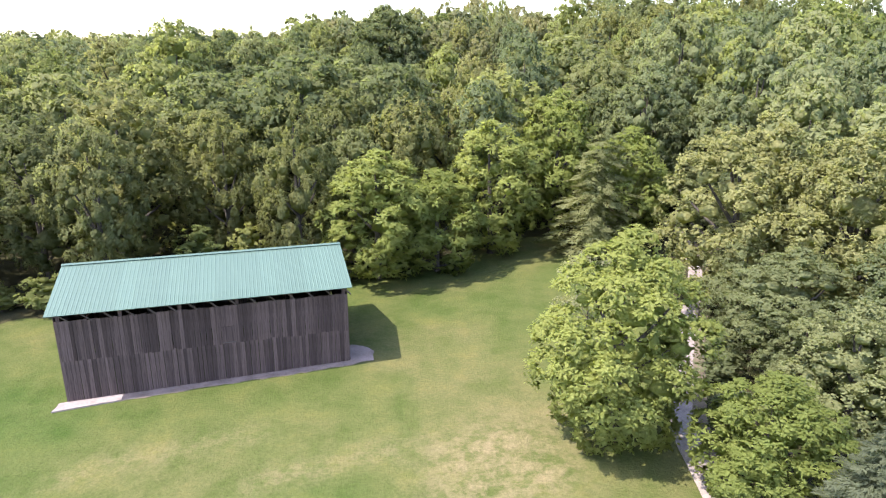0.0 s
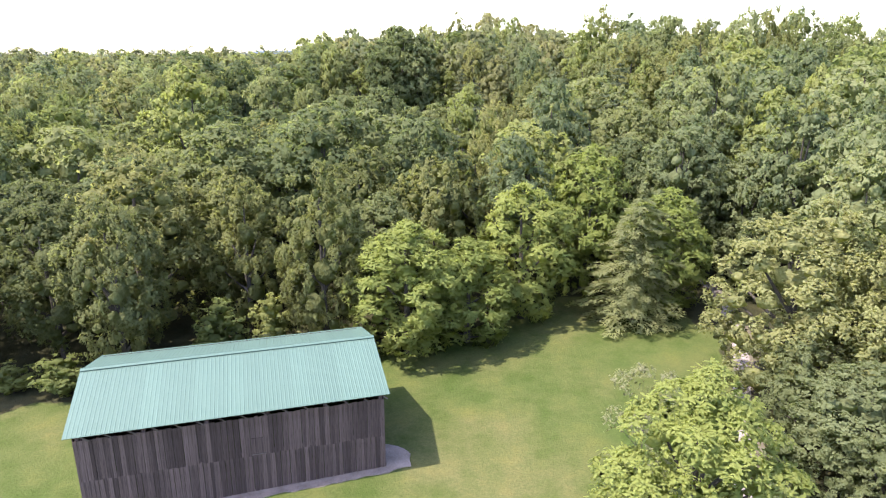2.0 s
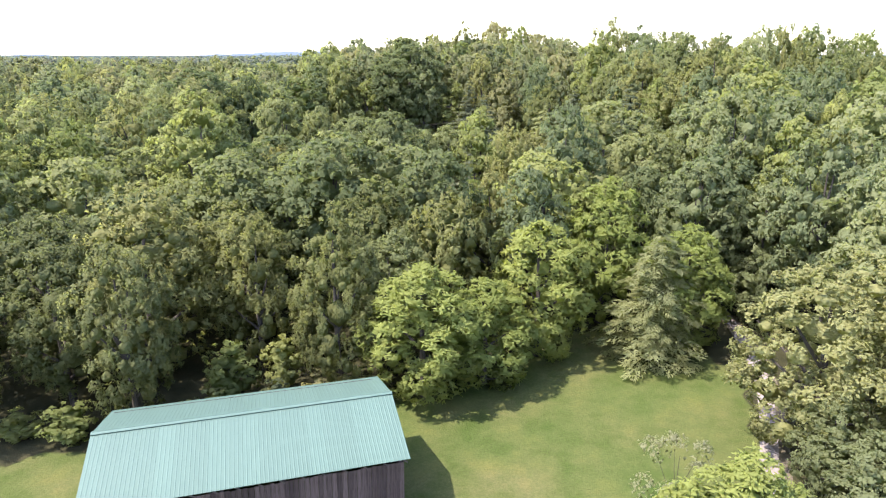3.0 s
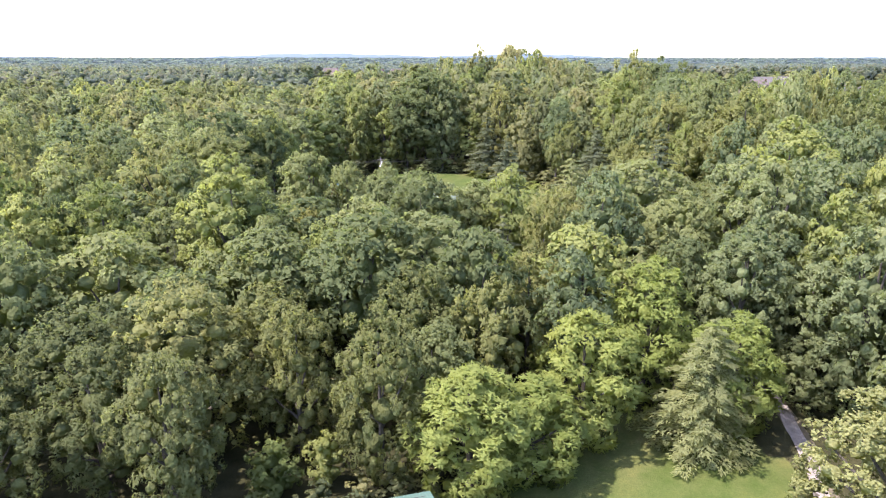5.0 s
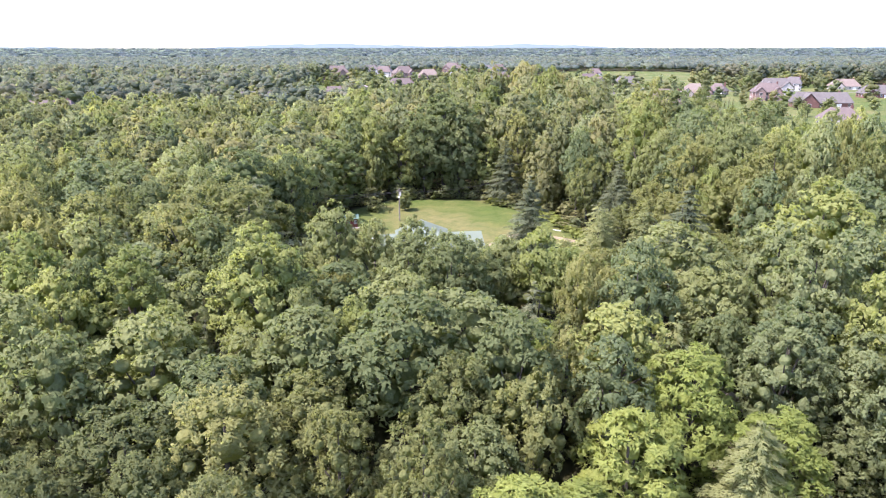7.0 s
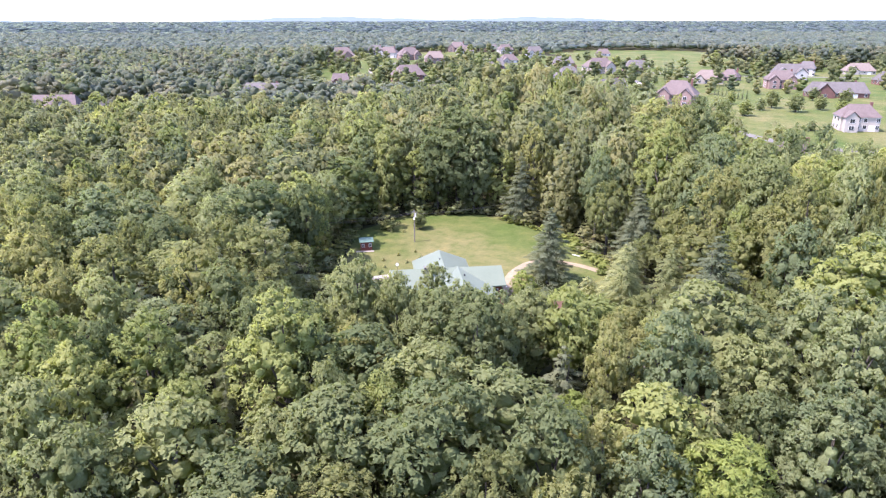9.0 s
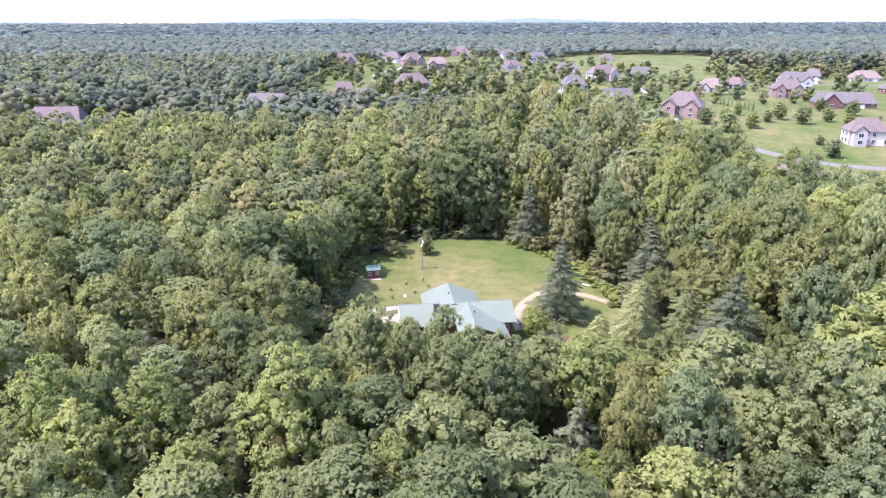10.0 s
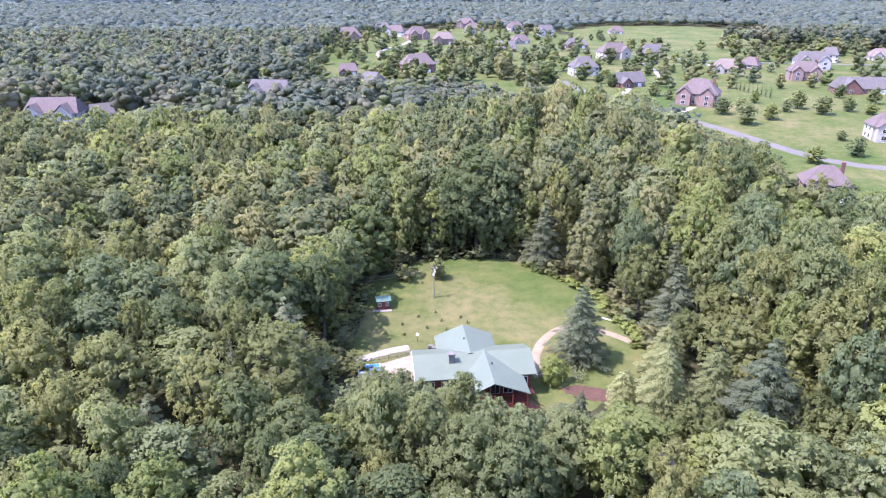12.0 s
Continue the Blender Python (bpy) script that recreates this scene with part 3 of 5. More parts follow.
# trees along the drive and at the edge of the lot: x, y, top, crown radius
for x, y, top, R in [(8.8, 29.2, 11.4, 4.1), (13.9, 24.3, 6.6, 3.2)]:
    tree("walnut", x, y, top, R, "near", "trees along the drive")
for x, y, top, R in [(21.4, 45.6, 15.0, 5.6), (26.5, 41.0, 14.5, 5.2)]:
    tree("willow", x, y, top, R, "near", "trees along the drive")
for x, y, top, R in [(20.3, 35.5, 8.8, 3.8), (24.5, 31.0, 11.0, 4.2), (19.4, 27.6, 8.4, 3.2), (20.0, 41.0, 8.0, 2.7), (19.4, 32.0, 6.8, 2.6)]:
    tree("maple", x, y, top, R, "near", "trees along the drive")
for x, y, top, R in [(29.5, 36.0, 16.0, 4.2), (15.4, 19.8, 6.9, 2.9)]:
    tree("pine", x, y, top, R, "near", "trees along the drive")
tree("sapling", 8.7, 36.6, 8.4, 2.2, "small", "trees along the drive")
for x, y, top, R in [(32.0, 47.0, 16.0, 4.8), (29.5, 53.0, 17.5, 4.4), (35.0, 40.0, 16.0, 4.6), (31.0, 29.0, 14.0, 4.2), (38.0, 52.0, 18.0, 5.0), (31.5, 57.5, 19.5, 4.6), (27.5, 24.5, 11.0, 3.8)]:
    tree("maple", x, y, top, R, "mid", "trees along the drive")
for x, y, top, R in [(-5.6, 54.4, 11.8, 5.0), (-0.6, 56.4, 9.8, 4.4), (4.7, 61.8, 13.6, 4.8), (11.8, 68.8, 16.0, 5.0), (18.0, 62.9, 12.8, 4.4), (-0.5, 80.0, 13.8, 3.0)]:
    tree("walnut", x, y, top, R, "high")
for x, y, top, R in [(-10.6, 66.0, 15.9, 4.8), (0.7, 72.5, 15.2, 4.2), (-29.5, 58.5, 17.2, 6.4), (-23.5, 66.0, 14.0, 5.2), (1.5, 78.5, 14.2, 3.6),
                     (6.7, 91.7, 18.0, 4.4), (33.5, 164.0, 34.6, 6.5), (48.5, 176.0, 33.0, 6.0), (38.0, 113.0, 29.0, 5.6), (-43.0, 110.0, 23.7, 7.2), (-63.0, 131.0, 19.6, 5.5), (34.5, 113.0, 26.8, 6.5), (31.0, 127.5, 28.0, 6.0)]:
    tree("olive", x, y, top, R, "high")
for x, y, top, R in [(-38.0, 59.0, 14.5, 5.6), (-34.0, 53.5, 13.5, 4.4), (-43.5, 53.5, 13.0, 4.8)]:
    tree("elm", x, y, top, R, "high")
for x, y, top, R in [(-10.9, 89.8, 20.6, 4.6), (-3.8, 97.2, 18.5, 4.4), (-16.2, 93.2, 20.4, 4.8), (-27.0, 98.5, 22.7, 4.4), (-17.0, 104.0, 19.6, 3.0), (-21.5, 97.5, 21.2, 3.4), 
                     (-14.0, 178.0, 32.5, 9.5), (41.0, 172.0, 34.6, 6.2), (36.5, 122.0, 30.6, 5.6), (19.2, 83.2, 20.0, 4.8), (-38.2, 97.0, 19.6, 4.6)]:
    tree("oak", x, y, top, R, "high")
for x, y, top, R in [(24.3, 74.5, 18.6, 5.0), (21.4, 70.5, 18.2, 4.2), (30.2, 64.5, 20.8, 4.8), (28.3, 80.3, 24.6, 5.0), (28.0, 88.0, 23.4, 5.2), (27.4, 66.8, 9.5, 3.2), (28.6, 70.5, 16.5, 4.4)]:
    tree("maple", x, y, top, R, "high")
for x, y, top, R in [(-33.0, 83.5, 23.2, 6.2), (-21.6, 78.5, 16.3, 3.8), (-42.8, 77.7, 16.0, 5.0), (-50.0, 86.0, 19.7, 5.0), (-54.0, 78.5, 19.0, 5.0), (-59.0, 81.5, 22.5, 5.4),
                     (-43.5, 139.0, 24.5, 5.6), (27.7, 150.0, 32.0, 6.5), (14.1, 98.0, 14.5, 4.4)]:
    tree("poplar", x, y, top, R, "high")
for x, y, top, R in [(-8.7, 82.2, 15.3, 3.0), (2.6, 128.2, 20.4, 5.4), (23.6, 107.0, 23.2, 6.4), (-0.8, 107.0, 14.6, 3.0), (20.4, 136.0, 20.8, 5.8), (1.0, 169.0, 22.0, 5.6), (-51.0, 182.0, 25.0, 7.0),
                     (11.5, 170.5, 25.0, 5.8), (22.5, 145.5, 21.2, 5.2)]:
    tree("pine", x, y, top, R, "high")
for x, y, top, R in [(14.8, 60.6, 12.9, 4.8), (-16.0, 62.6, 9.6, 3.2), (15.8, 124.5, 15.4, 4.4), (11.5, 111.0, 19.6, 4.6), (19.0, 112.4, 18.6, 4.4), (7.0, 114.6, 13.2, 3.2), (13.5, 118.0, 15.5, 4.0)]:
    tree("cedar", x, y, top, R, "high")
rim = random.Random(21)
for k, x in enumerate([-36, -30.5, -24.5, -19, -9.5, -4, 4.5]):
    sp = ["maple", "oak", "poplar", "oak", "maple", "poplar", "olive"][k]
    tree(sp, x + rim.uniform(-1, 1), 175.5 + rim.uniform(-1.2, 2.0) - (4 if k == 0 else 0), 24.5 + rim.uniform(-3, 4), rim.uniform(4.2, 5.2), "mid_edge", "trees behind the clearing")
# low bushes along the drive
for x, y, top, R in [(16.6, 35.0, 2.6, 1.4), (15.6, 31.6, 2.2, 1.2), (17.8, 38.2, 2.8, 1.4), (16.4, 29.4, 2.4, 1.3)]:
    tree("maple", x, y, top, R, "small", "bushes by the drive", "low dark green bush beside the gravel drive")
# bushes behind the barn and small trees before the cabin
for x, y, top, R in [(-21.2, 54.2, 5.2, 2.3), (-17.3, 55.6, 5.4, 1.7), (-31.6, 48.6, 2.9, 1.9), (-35.5, 48.8, 2.2, 1.6)]:
    tree("poplar", x, y, top, R, "small", "bushes by the barn", "bright green leafy bush beside the barn")
for x, y, top, R in [(-18.8, 113.2, 11.4, 2.7), (-14.6, 112.0, 11.0, 2.5), (-30.2, 118.0, 10.6, 2.6), (-26.6, 118.8, 9.8, 2.4), (-27.6, 111.0, 13.0, 3.0), (-23.2, 110.2, 13.6, 3.2), (-19.6, 110.6, 12.2, 2.4), (-6.6, 105.5, 11.6, 3.0), (-2.4, 110.5, 9.6, 2.6), (-13.5, 104.0, 13.2, 3.0), (-9.5, 105.0, 13.2, 3.4), (-21.5, 104.5, 15.6, 3.2), (-31.0, 106.0, 17.0, 4.0), (-9.4, 97.8, 18.8, 3.8), (-13.2, 99.5, 19.0, 3.4), (-4.6, 99.0, 17.6, 3.4)]:
    tree("maple", x, y, top, R, "high", "trees before the cabin")


def canopy_top(x, y, rng):
    t = 14.5 + 5.0 * step(58, 84, y) + 4.5 * step(90, 135, y) + 3.0 * step(165, 230, y) + 4.0 * step(24, 32, x) * (1 - step(90, 140, y))
    t += 5.2 * step(26, 36, x) * (1 - step(50, 80, x)) * step(92, 120, y) * (1 - step(165, 200, y))
    t += 4.5 * step(150, 170, y) * (1 - step(24, 55, np.abs(x + 8))) * (1 - step(230, 270, y))
    t -= 1.0 * step(44, 58, x) * step(138, 165, y) + 16.0 * step(52, 62, x) * step(163, 176, y) * (1 - step(218, 238, y)) + 0.5 * step(44, 58, x) * step(120, 135, y) * (1 - step(158, 170, y))
    t += 2.4 * step(46, 54, x) * (1 - step(80, 95, x)) * step(98, 108, y) * (1 - step(148, 156, y)) - 7.0 * step(40, 60, x) * step(205, 235, y)
    t -= 2.5 * step(20, 60, -x) * step(100, 150, y)
    t += 5.5 * math.exp(-((x - 18) / 26) ** 2 - ((y - 240) / 24) ** 2)
    t += max(-3.5, min(2.4, rng.normal() * 2.0))
    if 4 < x < 30 and 94 < y < 132:
        t = min(t, 15.5 + 0.12 * (x - 4) + rng.uniform(-1.5, 1.0))
    if -42 < x < 16 and 92 < y < 127:
        rim = 116 if x < -24 else (113 if x < -2 else 118)
        t = min(t, 6.8 + 0.62 * max(rim - y, 0) + 0.8 * rng.uniform())
    return t


def fill_woods():
    """Close-set woodland between the known trees."""
    rng = np.random.default_rng(11)
    pts = [(x, y, r) for x, y, r in placed]
    cell = {}

    def add(x, y, r):
        cell.setdefault((int(x // 8), int(y // 8)), []).append((x, y, r))
    for p in pts:
        add(*p)

    def clear(x, y, r):
        cx, cy = int(x // 8), int(y // 8)
        for i in range(cx - 1, cx + 2):
            for j in range(cy - 1, cy + 2):
                for px, py, pr in cell.get((i, j), ()):
                    if (px - x) ** 2 + (py - y) ** 2 < (0.66 * (r + pr)) ** 2:
                        return False
        return True
    mids = []
    drive = [(12.6, 29.5), (17.5, 43), (21, 51), (23.3, 57.5), (24.0, 61), (24.7, 64), (25.2, 70), (24, 77), (22, 84), (16, 96), (10, 106), (6.5, 113)]
    n = 26000
    ys = rng.uniform(46, 265, n)
    xs = -9 + rng.uniform(-1, 1, n) * (0.71 * ys + 12)
    rs = np.concatenate([rng.uniform(3.8, 7.0, 18000), rng.uniform(2.6, 3.6, 8000)])
    bad = open_land(xs, ys)
    for dx, dy in ((2, 0), (-2, 0), (0, 2), (0, -2)):
        bad |= open_land(xs + dx, ys + dy)
    bad |= (xs > 11) & (xs < 29) & (ys > 44) & (ys < 76)
    for a, b in drive:
        bad |= (xs - a) ** 2 + (ys - b) ** 2 < 20
    for x, y, R in zip(xs[~bad], ys[~bad], rs[~bad]):
        if clear(x, y, R):
            add(x, y, R)
            mids.append((x, y, R))
    mids.sort(key=lambda p: p[1])
    return mids, rng


woods, wood_rng = fill_woods()
SPECIES = ["oak"] * 4 + ["maple"] * 3 + ["olive"] * 4 + ["poplar"] * 3 + ["pine", "cedar"]
NEAR_COUNT = 250
for i, (x, y, R) in enumerate(woods[:NEAR_COUNT]):
    sp = SPECIES[int(wood_rng.integers(len(SPECIES)))]
    if y < 64 and x < -24:
        sp = "elm"
    if x > 20 and y < 100 and sp == "olive":
        sp = "maple"
    if 5 < x < 30 and 95 < y < 132:
        sp = ["cedar", "olive", "olive", "pine"][i % 4]
    if x > 24 and y < 128 and sp in ("oak", "cedar", "pine"):
        sp = "poplar" if i % 2 else "maple"
    if x < -40 and y > 60 and sp == "poplar":
        sp = "oak" if i % 2 else "maple"
    if x < -4 and 64 < y < 93 and (sp in ("poplar", "maple") or (sp == "olive" and i % 2)):
        sp = "oak"
    tree(sp, x, y, canopy_top(x, y, wood_rng) - (3.0 if sp in ("pine", "cedar") else 0) - (2.0 if R < 3.7 else 0), R, "high" if y < 64 else "mid")


def stuff_trees(name, rows, rng, count, number, size, label, chunks=5, mats=FAR_HAZED, core=0.6, low=0.08, per=12, lump=1.2, inner=2, clump=0.7, peak=0.45):
    """Many trees in one mesh for each leaf colour: rows of x, y, top, radius."""
    keys = list(mats)
    kind = rng.choice(len(keys), len(rows), p=[(0.35, 0.25, 0.2, 0.2), (1.0,)][len(keys) == 1])
    for ki, key in enumerate(keys):
        mods = [crown(rng, BASE_H, BASE_R, low * BASE_H, count, number, size, "random", peak, 0.6, core, per=per, lump=lump, inner=inner, clump=clump, hearts=False) for _ in range(chunks)]
        V, F, tint, mi, S = [], [], [], [], []
        off = 0
        for r, k in zip(rows, kind):
            if k != ki:
                continue
            v, _, f, _, cut, sn = mods[int(rng.integers(chunks))]
            x, y, top, R = r
            a = rng.uniform(0, 6.28)
            g = gz(x, y)
            c, s = math.cos(a) * R / BASE_R, math.sin(a) * R / BASE_R
            hz = (top - g) / BASE_H
            V.append(np.stack([x + v[:, 0] * c - v[:, 1] * s, y + v[:, 0] * s + v[:, 1] * c, g + v[:, 2] * hz], 1))
            S.append(np.stack([sn[:, 0] * math.cos(a) - sn[:, 1] * math.sin(a), sn[:, 0] * math.sin(a) + sn[:, 1] * math.cos(a), sn[:, 2]], 1))
            F.append(f + off)
            mi.append(np.repeat([0, 1], [cut, len(f) - cut]))
            tint.append(np.full(len(v), rng.uniform()))
            off += len(v)
        if V:
            me = mesh_of(name, np.concatenate(V), None, np.concatenate(F), mats[key], np.concatenate(tint), np.concatenate(mi), np.concatenate(S))
            tagged(new(name, me), label, "trees", "", "stuff")


def by_clearing(x, y):
    return any(bool(inside(CLEARING, x + dx, y + dy)) for dx, dy in ((0, -7), (0, -14), (8, -5), (-8, -5), (8, 0), (-8, 0)))


rest = [(x, y, canopy_top(x, y, wood_rng) - (2.5 if R < 3.7 else 0), R) for x, y, R in woods[NEAR_COUNT:]]
stuff_trees("mid_woods", [r for r in rest if not by_clearing(r[0], r[1])], wood_rng, 16, 800, 0.74,
            "mixed green summer woodland beyond the clearing", mats=MIDDLE, per=10, lump=1.25, low=0.36, clump=0.68)
stuff_trees("clearing_edge_woods", [r for r in rest if by_clearing(r[0], r[1])], wood_rng, 30, 2200, 0.55,
            "tall green woodland edge round the cabin's clearing", mats=MIDDLE, per=14, lump=1.05, low=0.03, clump=0.6)


def edge_rows(poly, gap, rng, lo, hi, inset):
    """Bushes along the rim of an open stretch."""
    out = []
    for (x0, y0), (x1, y1) in zip(poly, poly[1:] + poly[:1]):
        if max(y0, y1) < 38 or max(abs(x0), abs(x1)) > 100:
            continue
        d = math.hypot(x1 - x0, y1 - y0)
        for k in range(max(1, int(d / gap))):
            t = (k + rng.uniform(0.1, 0.9)) / max(1, int(d / gap))
            nx, ny = (y1 - y0) / d, -(x1 - x0) / d
            o = rng.uniform(-0.3, 1.6) * inset
            x, y = x0 + (x1 - x0) * t + nx * o, y0 + (y1 - y0) * t + ny * o
            R = rng.uniform(lo, hi)
            out.append((x, y, gz(x, y) + R * rng.uniform(1.1, 1.9), R))
    return out


bush_rng = np.random.default_rng(8)
stuff_trees("undergrowth", [b for b in edge_rows(LOT, 1.6, bush_rng, 0.8, 1.9, -1.2) if b[1] > 43 and -27 < b[0] < 16 and not -4 < b[0] < 14]
            + [b for b in edge_rows(CLEARING, 1.7, bush_rng, 0.8, 2.2, -1.0) if b[1] > 124 and not (b[0] > -2 and b[1] < 166) and (b[0] + 30) ** 2 + (b[1] - 161) ** 2 > 30]
            + [b for b in edge_rows(CLEARING, 2.2, bush_rng, 1.8, 3.2, -3.4) if b[1] > 130], bush_rng, 6, 520, 0.7,
            "low green bushes and saplings along the wood's edge", mats=MIDDLE)


WEED = {"weeds": leaf_material("weed_leaves", (0.14, 0.17, 0.05), (0.20, 0.22, 0.07), False)}
weeds = []
for (x0, y0), (x1, y1) in (((-3, 168.5), (5, 159.5)), ((5, 159.5), (10.5, 152)), ((10.5, 152), (13.2, 141)), ((13.2, 141), (14.4, 133))):
    for k in range(16):
        f = (k + bush_rng.uniform()) / 16
        x, y, R = x0 + (x1 - x0) * f + bush_rng.normal() * 0.6, y0 + (y1 - y0) * f + bush_rng.normal() * 0.6, bush_rng.uniform(0.7, 1.6)
        weeds.append((x, y, gz(x, y) + R * bush_rng.uniform(0.9, 1.5), R))
stuff_trees("weeds", weeds, bush_rng, 5, 260, 1.3, "tall pale green weeds along the lawn's edge", mats=WEED, core=0.85, low=0.02)


def scatter(y0, y1, s, rng, spread=0.74):
    out = []
    y = y0
    while y < y1:
        half = spread * y + 30
        n = int(2 * half / s)
        xs = -10 + np.linspace(-half, half, n) + rng.uniform(-0.7, 0.7, n) * s
        yy = y + rng.uniform(-0.8, 0.8, n) * s
        ok = ~open_land(xs, yy) & ~open_land(xs, yy - 3)
        out += list(zip(xs[ok], yy[ok]))
        y += s
    return out


far_rng = np.random.default_rng(3)
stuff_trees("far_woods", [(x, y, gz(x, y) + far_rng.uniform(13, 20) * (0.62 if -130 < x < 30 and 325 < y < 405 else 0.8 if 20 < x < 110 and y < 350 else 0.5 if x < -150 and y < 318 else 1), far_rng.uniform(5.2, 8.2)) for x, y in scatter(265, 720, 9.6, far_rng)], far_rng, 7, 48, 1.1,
            "unbroken green woodland canopy in the distance, tinted grey-blue with haze", per=4, lump=1.35, inner=1, low=0.3, clump=0.7, core=1.0)
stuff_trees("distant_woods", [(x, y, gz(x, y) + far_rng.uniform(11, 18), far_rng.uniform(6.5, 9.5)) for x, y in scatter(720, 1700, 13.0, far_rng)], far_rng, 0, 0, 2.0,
            "green woodland reaching far into the distance, paled with painted haze", mats=DISTANT_HAZED, core=1.75, per=1, inner=1, low=0.3, clump=1.6)
# horizon trees take their haze from one bluish leaf colour
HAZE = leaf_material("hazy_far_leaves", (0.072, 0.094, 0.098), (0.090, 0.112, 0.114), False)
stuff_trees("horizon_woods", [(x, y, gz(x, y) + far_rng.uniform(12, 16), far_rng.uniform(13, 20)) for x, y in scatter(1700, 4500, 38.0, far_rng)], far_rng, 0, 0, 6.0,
            "thin line of woodland at the horizon in haze-blue colour", mats={"haze": HAZE}, core=1.75, per=1, inner=1, low=0.3, clump=1.6)


def build_hills():
    """Low hills behind everything, their blue haze painted as a glow."""
    xs = np.linspace(-4600, 4600, 240)
    h = 42 + 14 * np.sin(xs / 420 + 0.6) * np.sin(xs / 950) + 12 * np.exp(-((xs + 700) / 620) ** 2) + 15 * np.exp(-((xs - 420) / 330) ** 2) + 4 * np.sin(xs / 90) * np.sin(xs / 37)
    V, Q = [], []
    for j, (y, f) in enumerate(((4380, 0.0), (4450, 0.7), (4520, 1.0), (4750, 0.4))):
        V += [(x, y, f * k) for x, k in zip(xs, h)]
        if j:
            i = np.arange(len(xs) - 1) + (j - 1) * len(xs)
            Q += list(np.stack([i, i + 1, i + 1 + len(xs), i + len(xs)], 1))
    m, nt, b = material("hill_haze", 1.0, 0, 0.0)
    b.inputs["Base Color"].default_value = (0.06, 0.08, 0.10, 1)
    # pale blue emission stands in for the haze before the hills
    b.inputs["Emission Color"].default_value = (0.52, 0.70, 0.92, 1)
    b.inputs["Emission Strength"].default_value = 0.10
    tagged(new("backdrop", mesh_of("backdrop", V, Q, None, [m])), "low hazy blue hills along the horizon", "hills", "", "structure")


build_hills()


# ---- the barn ----
def build_barn():
    W, D, EAVE, RIDGE, OVER, SIDE = 16.62, 8.74, 5.54, 6.98, 0.75, 0.24
    cx, cy = -14.05, 36.45
    barn = thing("barn", pose(cx, cy, gz(cx, cy), 0, 0, 16.53), "weathered grey board tobacco barn with green metal roof", "barn")
    h = W / 2
    rise = (RIDGE - EAVE) / (D / 2 + OVER)
    top = EAVE + rise * OVER
    part("frame", boxes(*[(x - 0.1, x + 0.1, y, y + 0.2, -0.3, top - 0.1) for x in np.linspace(-h + 0.2, h - 0.2, 6) for y in (0.05, D - 0.25)],
                        *[(-h + 0.1, h - 0.1, y, y + 0.18, z, z + 0.18) for y in (0.06, D - 0.24) for z in (2.5, top - 0.22)],
                        *[(x, x + 0.18, 0.1, D - 0.1, z, z + 0.18) for x in (-h + 0.06, h - 0.24) for z in (2.5, top - 0.22)]), WOOD_OLD, barn)
    rng = random.Random(4)
    board_w = 0.26
    n = int(W / board_w)
    up = [boxes((-0.122, 0.122, -0.03, 0.0, -2.75, 0.0)), boxes((-0.118, 0.118, -0.035, 0.0, -2.72, 0.0))]
    meshes = []
    for i, bm in enumerate(up):
        me = bpy.data.meshes.new("board")
        bm.to_mesh(me)
        bm.free()
        me.materials.append(WOOD_OLD)
        meshes.append(me)
    for tier in (0, 1):
        x = -h
        while x < h - 0.02:
            w = min(rng.uniform(0.16, 0.33), h - x)
            z = (top - 0.82 if tier else 2.5) + rng.uniform(-0.05, 0.03)
            y = (-0.03 if tier else 0.0) + rng.uniform(-0.014, 0.014)
            m = pose(x + w / 2, y, z, rng.uniform(-0.25, 0.25), rng.uniform(-0.3, 0.3), rng.uniform(-2, 2))
            piece("board", rng.choice(meshes), barn, m @ Matrix.Diagonal((w / 0.25, 1, (2.5 if tier else 2.65) / 2.75, 1)))
            x += w
    # a loose hatch in the boards
    part("hatch", boxes((0.62, 1.36, -0.085, -0.06, 2.55, 3.55)), WOOD_OLD, barn, "weathered board hatch")
    part("hatch_batten", boxes((0.58, 1.42, -0.11, -0.085, 2.5, 2.55)), WOOD_PALE, barn)
    # back wall and gables
    bm = bmesh.new()
    for i in range(n):
        x = -h + board_w * (i + 0.5)
        box(bm, x - board_w / 2 - 0.004, x + board_w / 2 - 0.006, D, D + 0.03, -0.15, top + 0.02)
    part("back_siding", bm, WOOD_OLD, barn)
    for sx in (-1, 1):
        bm = bmesh.new()
        k = int(D / board_w)
        for i in range(k):
            y = D * (i + 0.5) / k
            z = RIDGE - abs(y - D / 2) * rise - 0.06
            w = D / k / 2 - 0.006
            box(bm, sx * h - 0.015, sx * h + 0.015, y - w, y + w, -0.15, z)
        part("gable_siding", bm, WOOD_OLD, barn)
    # roof panels with raised ribs
    panel_w = (W + 2 * SIDE) / 19
    slope = math.hypot(D / 2 + OVER, RIDGE - EAVE) + 0.02
    prof = []
    for r in range(4):
        c = r * panel_w / 4
        prof += [(c, 0.0), (c + panel_w * 0.17, 0.0), (c + panel_w * 0.195, 0.011), (c + panel_w * 0.23, 0.011)]
    prof.append((panel_w, 0.0))
    bm = bmesh.new()
    rows = [[bm.verts.new((x, y, z + dz)) for x, z in prof] for y, dz in ((0, 0), (slope, 0), (slope, -0.03), (0, -0.03))]
    for a, b in ((0, 1), (1, 2), (2, 3), (3, 0)):
        for i in range(len(prof) - 1):
            bm.faces.new((rows[a][i], rows[a][i + 1], rows[b][i + 1], rows[b][i]))
    me = bpy.data.meshes.new("roof_panel")
    bm.normal_update()
    bm.to_mesh(me)
    bm.free()
    me.materials.append(METAL_GREEN)
    ang = math.degrees(math.atan2(RIDGE - EAVE, D / 2 + OVER))
